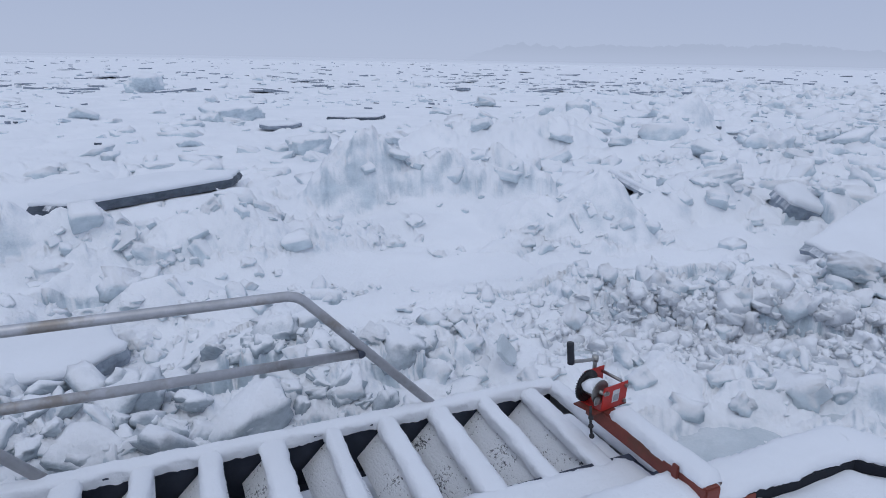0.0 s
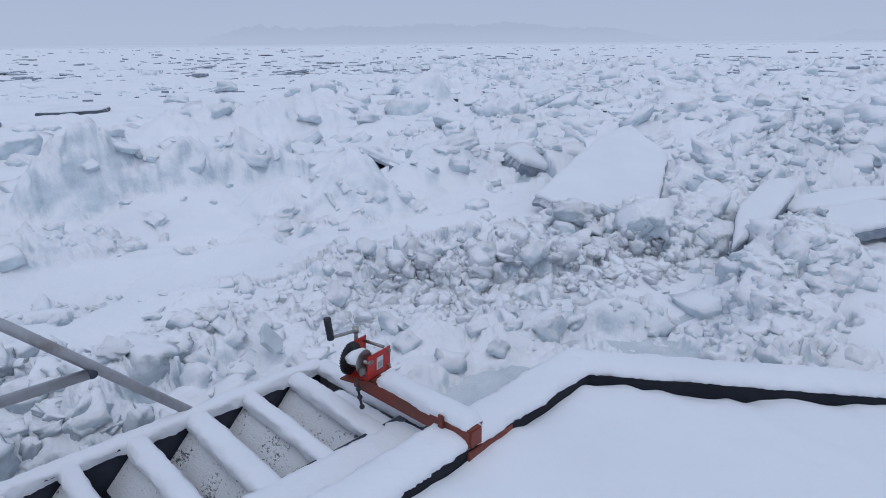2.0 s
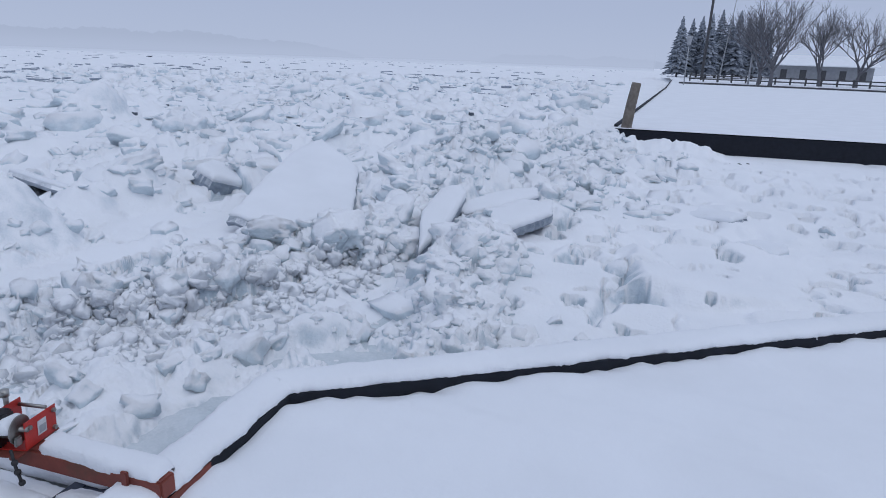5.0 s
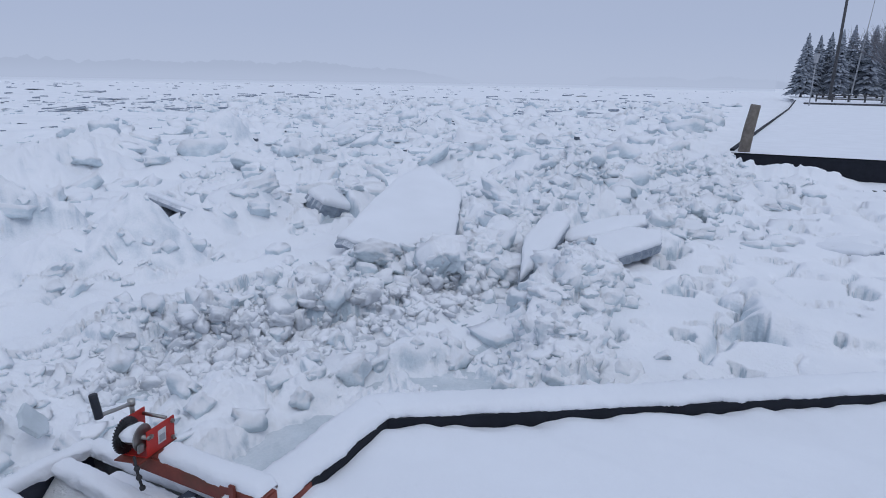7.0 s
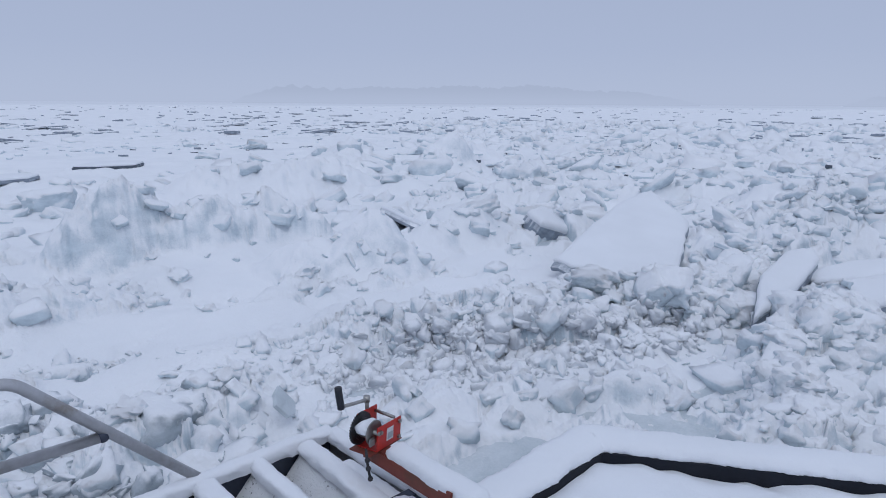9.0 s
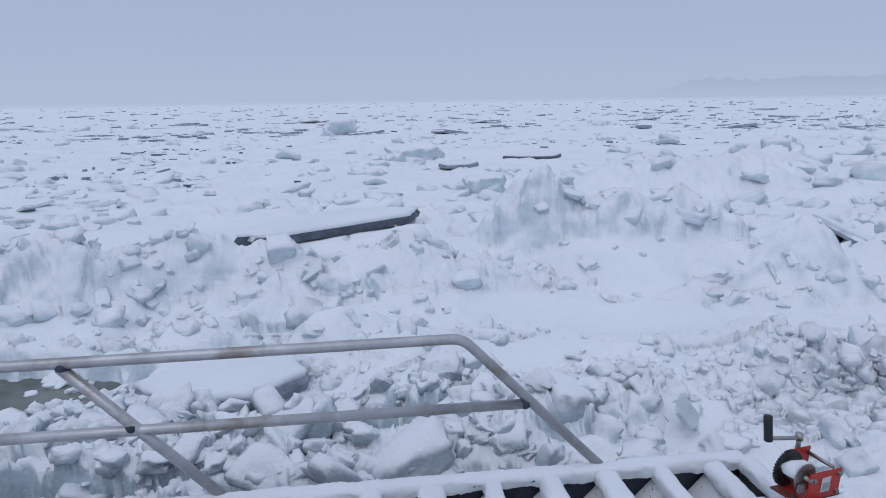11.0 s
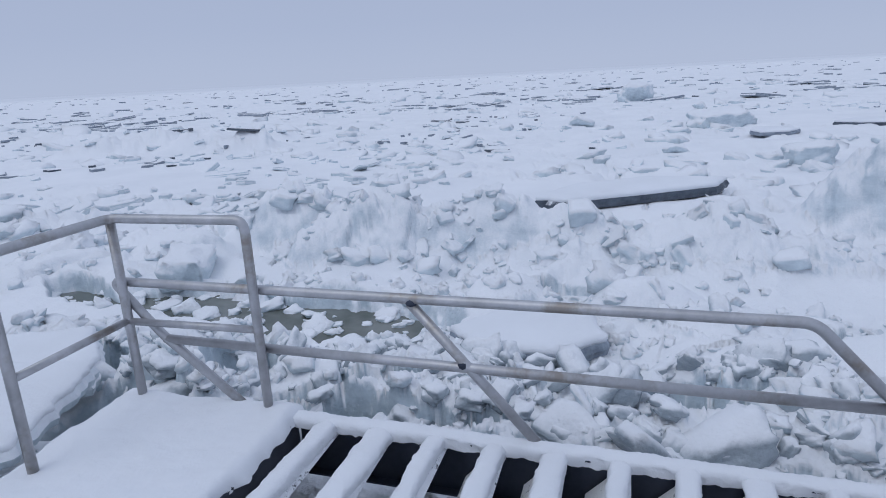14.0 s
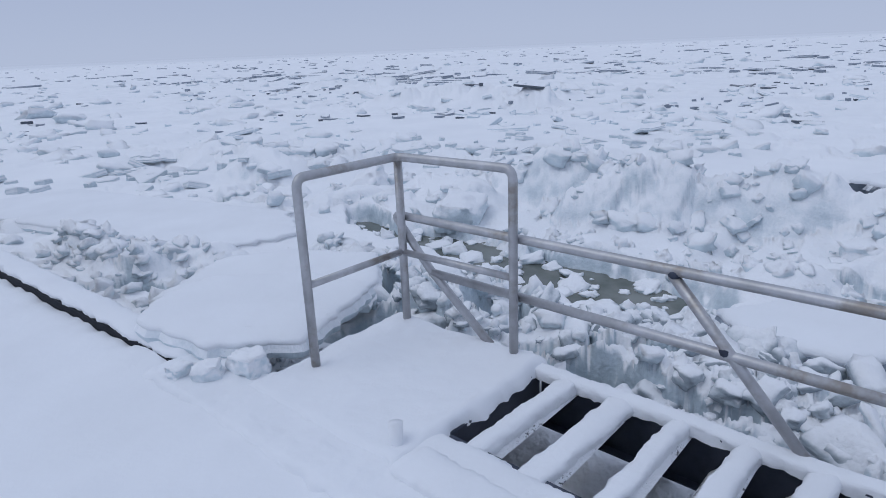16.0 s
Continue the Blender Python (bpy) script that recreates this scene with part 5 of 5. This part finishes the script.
def bare_tree(x, y, height, seed, spread=0.5, deepest=5):
    g = random.Random(seed)
    tree = empty("tree", "bare deciduous winter tree on the snowy lawn", "tree", x, y, 0, "bare trees")
    trunk = bmesh.new()
    crown = bmesh.new()

    def limb(bm, p, d, ln, r, depth):
        path = [p]
        for _ in range(4):
            d = (d + Vector((g.uniform(-1, 1), g.uniform(-1, 1), g.uniform(-0.3, 0.7))) * 0.13).normalized()
            path.append(path[-1] + d * ln / 4)
        tube(bm, path, r, 6 if depth < 2 else 3, r * 0.55)
        if depth >= deepest:
            return
        for _ in range(3 if depth else 6):
            q = path[g.choice((2, 3, 4))] if depth else path[g.choice((3, 4, 4))]
            nd = (d + Vector((g.uniform(-1, 1), g.uniform(-1, 1), g.uniform(-0.1, 0.6))) * (spread + 0.35)).normalized()
            limb(crown, q, nd, ln * g.uniform(0.70, 0.95) * (1.5 if depth == 0 else 1.0), r * 0.56, depth + 1)

    limb(trunk, Vector((x, y, -0.1)), Vector((0.02, 0.02, 1)).normalized(), height * 0.17, height * 0.022, 0)
    put("trunk", trunk, BARK, tree, "", True)
    put("crown", crown, BARK, tree, "dense bare twigs")


def spruce(x, y, height, seed):
    g = random.Random(seed)
    tree = empty("spruce", "tall spruce tree, haze put into its pale needle colour", "tree", x, y, 0, "spruce trees")
    put("trunk", tube(bmesh.new(), [Vector((x, y, -0.2)), Vector((x, y, height * 0.98))], height * 0.018, 8, 0.03), BARK, tree, "", True)
    bm = bmesh.new()
    rows = 40
    for k in range(rows):
        u = k / (rows - 1)
        z = height * (0.10 + 0.89 * u)
        rad = height * 0.235 * (1 - u) ** 0.80 * g.uniform(0.75, 1.12) + 0.08
        for b in range(int(8 + 13 * (1 - u))):
            a = g.uniform(0, 2 * math.pi)
            ln = rad * g.uniform(0.65, 1.15)
            d = Vector((math.cos(a), math.sin(a), 0))
            s = Vector((-d.y, d.x, 0))
            p0 = Vector((x, y, z))
            w = 0.16 * ln + 0.12
            tip = p0 + d * ln + Vector((0, 0, -0.22 * ln + g.uniform(-0.1, 0.1)))
            m0 = p0 + d * ln * 0.55 + Vector((0, 0, -0.03 * ln))
            va = [bm.verts.new(q) for q in (p0, m0 + s * w, tip, m0 - s * w, m0 + Vector((0, 0, 0.16)), m0 - Vector((0, 0, 0.30)))]
            for t in ((0, 1, 4), (1, 2, 4), (2, 3, 4), (3, 0, 4), (0, 5, 1), (1, 5, 2), (2, 5, 3), (3, 5, 0)):
                bm.faces.new([va[i] for i in t])
    put("crown", bm, NEEDLES, tree, "drooping needle boughs in a haze-paled grey")


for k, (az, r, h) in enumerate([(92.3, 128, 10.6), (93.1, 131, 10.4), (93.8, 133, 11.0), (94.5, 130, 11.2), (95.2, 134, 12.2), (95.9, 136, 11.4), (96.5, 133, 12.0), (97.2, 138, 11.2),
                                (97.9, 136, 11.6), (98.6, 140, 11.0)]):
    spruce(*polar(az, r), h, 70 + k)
for k, (az, r, h) in enumerate([(98.45, 92, 12.0), (99.3, 86, 13.0), (102.6, 98, 12.5), (105.0, 100, 12.5), (109.5, 92, 12.0)]):
    bare_tree(*polar(az, r), h, 90 + k, 0.5, 5)

x, y = polar(93.0, 74)
lamp = empty("lamp_post", "slim pale lamp post at the river edge", "street lamp", x, y, 0)
put("pole", tube(bmesh.new(), [Vector((x, y, -0.2)), Vector((x, y, 4.0))], 0.06, 10, 0.045), GREY_POLE, lamp, "", True)
bm = bmesh.new()
bmesh.ops.create_cone(bm, cap_ends=True, segments=12, radius1=0.16, radius2=0.30, depth=0.9)
bm.transform(pose(x, y, 4.45))
put("lantern", bm, GREY_POLE, lamp, "pale glass lantern")
x, y = polar(94.25, 110)
mast = tagged(part("light_mast", tube(bmesh.new(), [Vector((x, y, -0.2)), Vector((x + 0.3, y - 0.3, 22))], 0.22, 12, 0.16), DARK_TRIM, None, "", True), "tall dark lighting mast behind the trees", "mast")
x, y = polar(95.55, 100)
flag = tagged(part("flagpole", tube(bmesh.new(), [Vector((x, y, -0.2)), Vector((x + 0.1, y - 0.9, 12.5))], 0.10, 10, 0.04), GREY_POLE, None, "", True), "thin bare flagpole on the lawn", "flagpole")
x, y = polar(97.75, 92)
pole = tagged(part("utility_pole", tube(bmesh.new(), [Vector((x, y, -0.2)), Vector((x, y, 3.6))], 0.13, 10, 0.11), GREY_POLE, None, "", True), "short pale post beside the bare trees", "post")

fence = empty("fence", "low dark timber rail fence in the snow", "fence", 100, -6, 0)
pts = [polar(az, 98) for az in np.linspace(93.4, 109, 16)]
for p in pts:
    put("post", boxed((p[0] - 0.10, p[1] - 0.10, -0.1), (p[0] + 0.10, p[1] + 0.10, 0.95), 0.01), DARK_TRIM, fence)
for z in (0.35, 0.80):
    put("rail", tube(bmesh.new(), [Vector((*p, z)) for p in pts], 0.085, 6), DARK_TRIM, fence)
wall = tagged(strip_wall("wall_far_edge", [polar(az, 80) for az in np.linspace(92.6, 112, 14)], 0.4, -0.1, 0.16, DARK_TRIM, "low dark edging at the end of the lawn"), kind="structure")

sx, sy = polar(102.4, 158)
shed = empty("pavilion", "low grey park pavilion with a snow-covered roof", "building", sx, sy, 0)
put("wall", boxed((sx - 4, sy - 9, -0.1), (sx + 4, sy + 9, 3.0), 0.02), WALL_PAINT, shed)
bm = bmesh.new()
prof = [(-4.8, 2.95), (0, 4.9), (4.8, 2.95), (4.8, 3.15), (0, 5.15), (-4.8, 3.15)]
a = [bm.verts.new((sx + p, sy - 9.8, z)) for p, z in prof]
b = [bm.verts.new((sx + p, sy + 9.8, z)) for p, z in prof]
bm.faces.new(a)
bm.faces.new(b[::-1])
for k in range(6):
    bm.faces.new((a[k], b[k], b[(k + 1) % 6], a[(k + 1) % 6]))
bmesh.ops.recalc_face_normals(bm, faces=bm.faces[:])
put("roof", bm, SNOW, shed, "snow-covered gable roof")
for k in range(5):
    y = sy - 7.2 + k * 3.6
    put("door", boxed((sx - 4.06, y - 0.6, 0.0), (sx - 4.0, y + 0.6, 2.2), 0.01), DARK_TRIM, shed)


# distant wooded banks: flat cut-outs that glow in a haze colour near the sky's
def far_bank(name, az0, az1, r, height, colour, seed, label):
    n = 400
    verts = []
    for k in range(n):
        u = k / (n - 1)
        az = az0 + (az1 - az0) * u
        x, y = polar(az, r)
        env = min(1, u * 9, (1 - u) * 5) ** 0.7
        h = height * env * (0.80 + 0.30 * noise.noise((u * 7, seed, 0)) + 0.14 * noise.noise((u * 60, seed, 3)) + 0.07 * noise.noise((u * 240, seed, 6)))
        verts += [(x, y, -2.0), (x, y, h)]
    f = [(2 * k, 2 * k + 1, 2 * k + 3, 2 * k + 2) for k in range(n - 1)]
    return tagged(np_mesh(name, verts, f, haze_glow_mat(name + "_fog", colour)), label, "backdrop", kind="structure")


far_bank("backdrop", 26.5, 66, 1500, 46, (0.388, 0.455, 0.612), 3.0, "wooded far bank, a cut-out glowing in haze colour")
far_bank("backdrop", 76, 93, 1400, 22, (0.395, 0.463, 0.622), 8.0, "faint wooded bank, a cut-out glowing in haze colour")


def haze_veil(r, h0, h1):
    """Haze added over the far river: a faint self-lit sheet that thins out upwards into the sky."""
    m = bpy.data.materials.new("glowing_haze_sheet")
    m.use_nodes = True
    n, l = m.node_tree.nodes, m.node_tree.links
    n.clear()
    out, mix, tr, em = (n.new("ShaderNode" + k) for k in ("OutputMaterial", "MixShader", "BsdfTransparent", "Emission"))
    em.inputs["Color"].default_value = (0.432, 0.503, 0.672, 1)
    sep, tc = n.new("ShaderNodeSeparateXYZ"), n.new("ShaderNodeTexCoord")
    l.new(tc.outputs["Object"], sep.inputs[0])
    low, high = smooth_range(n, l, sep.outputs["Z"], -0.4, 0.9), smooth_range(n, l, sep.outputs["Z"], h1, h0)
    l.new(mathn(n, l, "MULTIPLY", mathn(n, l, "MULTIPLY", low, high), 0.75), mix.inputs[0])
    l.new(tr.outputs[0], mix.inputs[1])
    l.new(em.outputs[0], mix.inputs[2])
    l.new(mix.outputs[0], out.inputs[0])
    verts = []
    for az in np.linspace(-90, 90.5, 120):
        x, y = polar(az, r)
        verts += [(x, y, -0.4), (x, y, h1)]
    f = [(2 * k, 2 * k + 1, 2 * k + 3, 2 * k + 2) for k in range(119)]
    tagged(np_mesh("backdrop", verts, f, m), "added glowing haze sheet over the far river ice", "backdrop", kind="structure")


haze_veil(300, 2.0, 9.0)
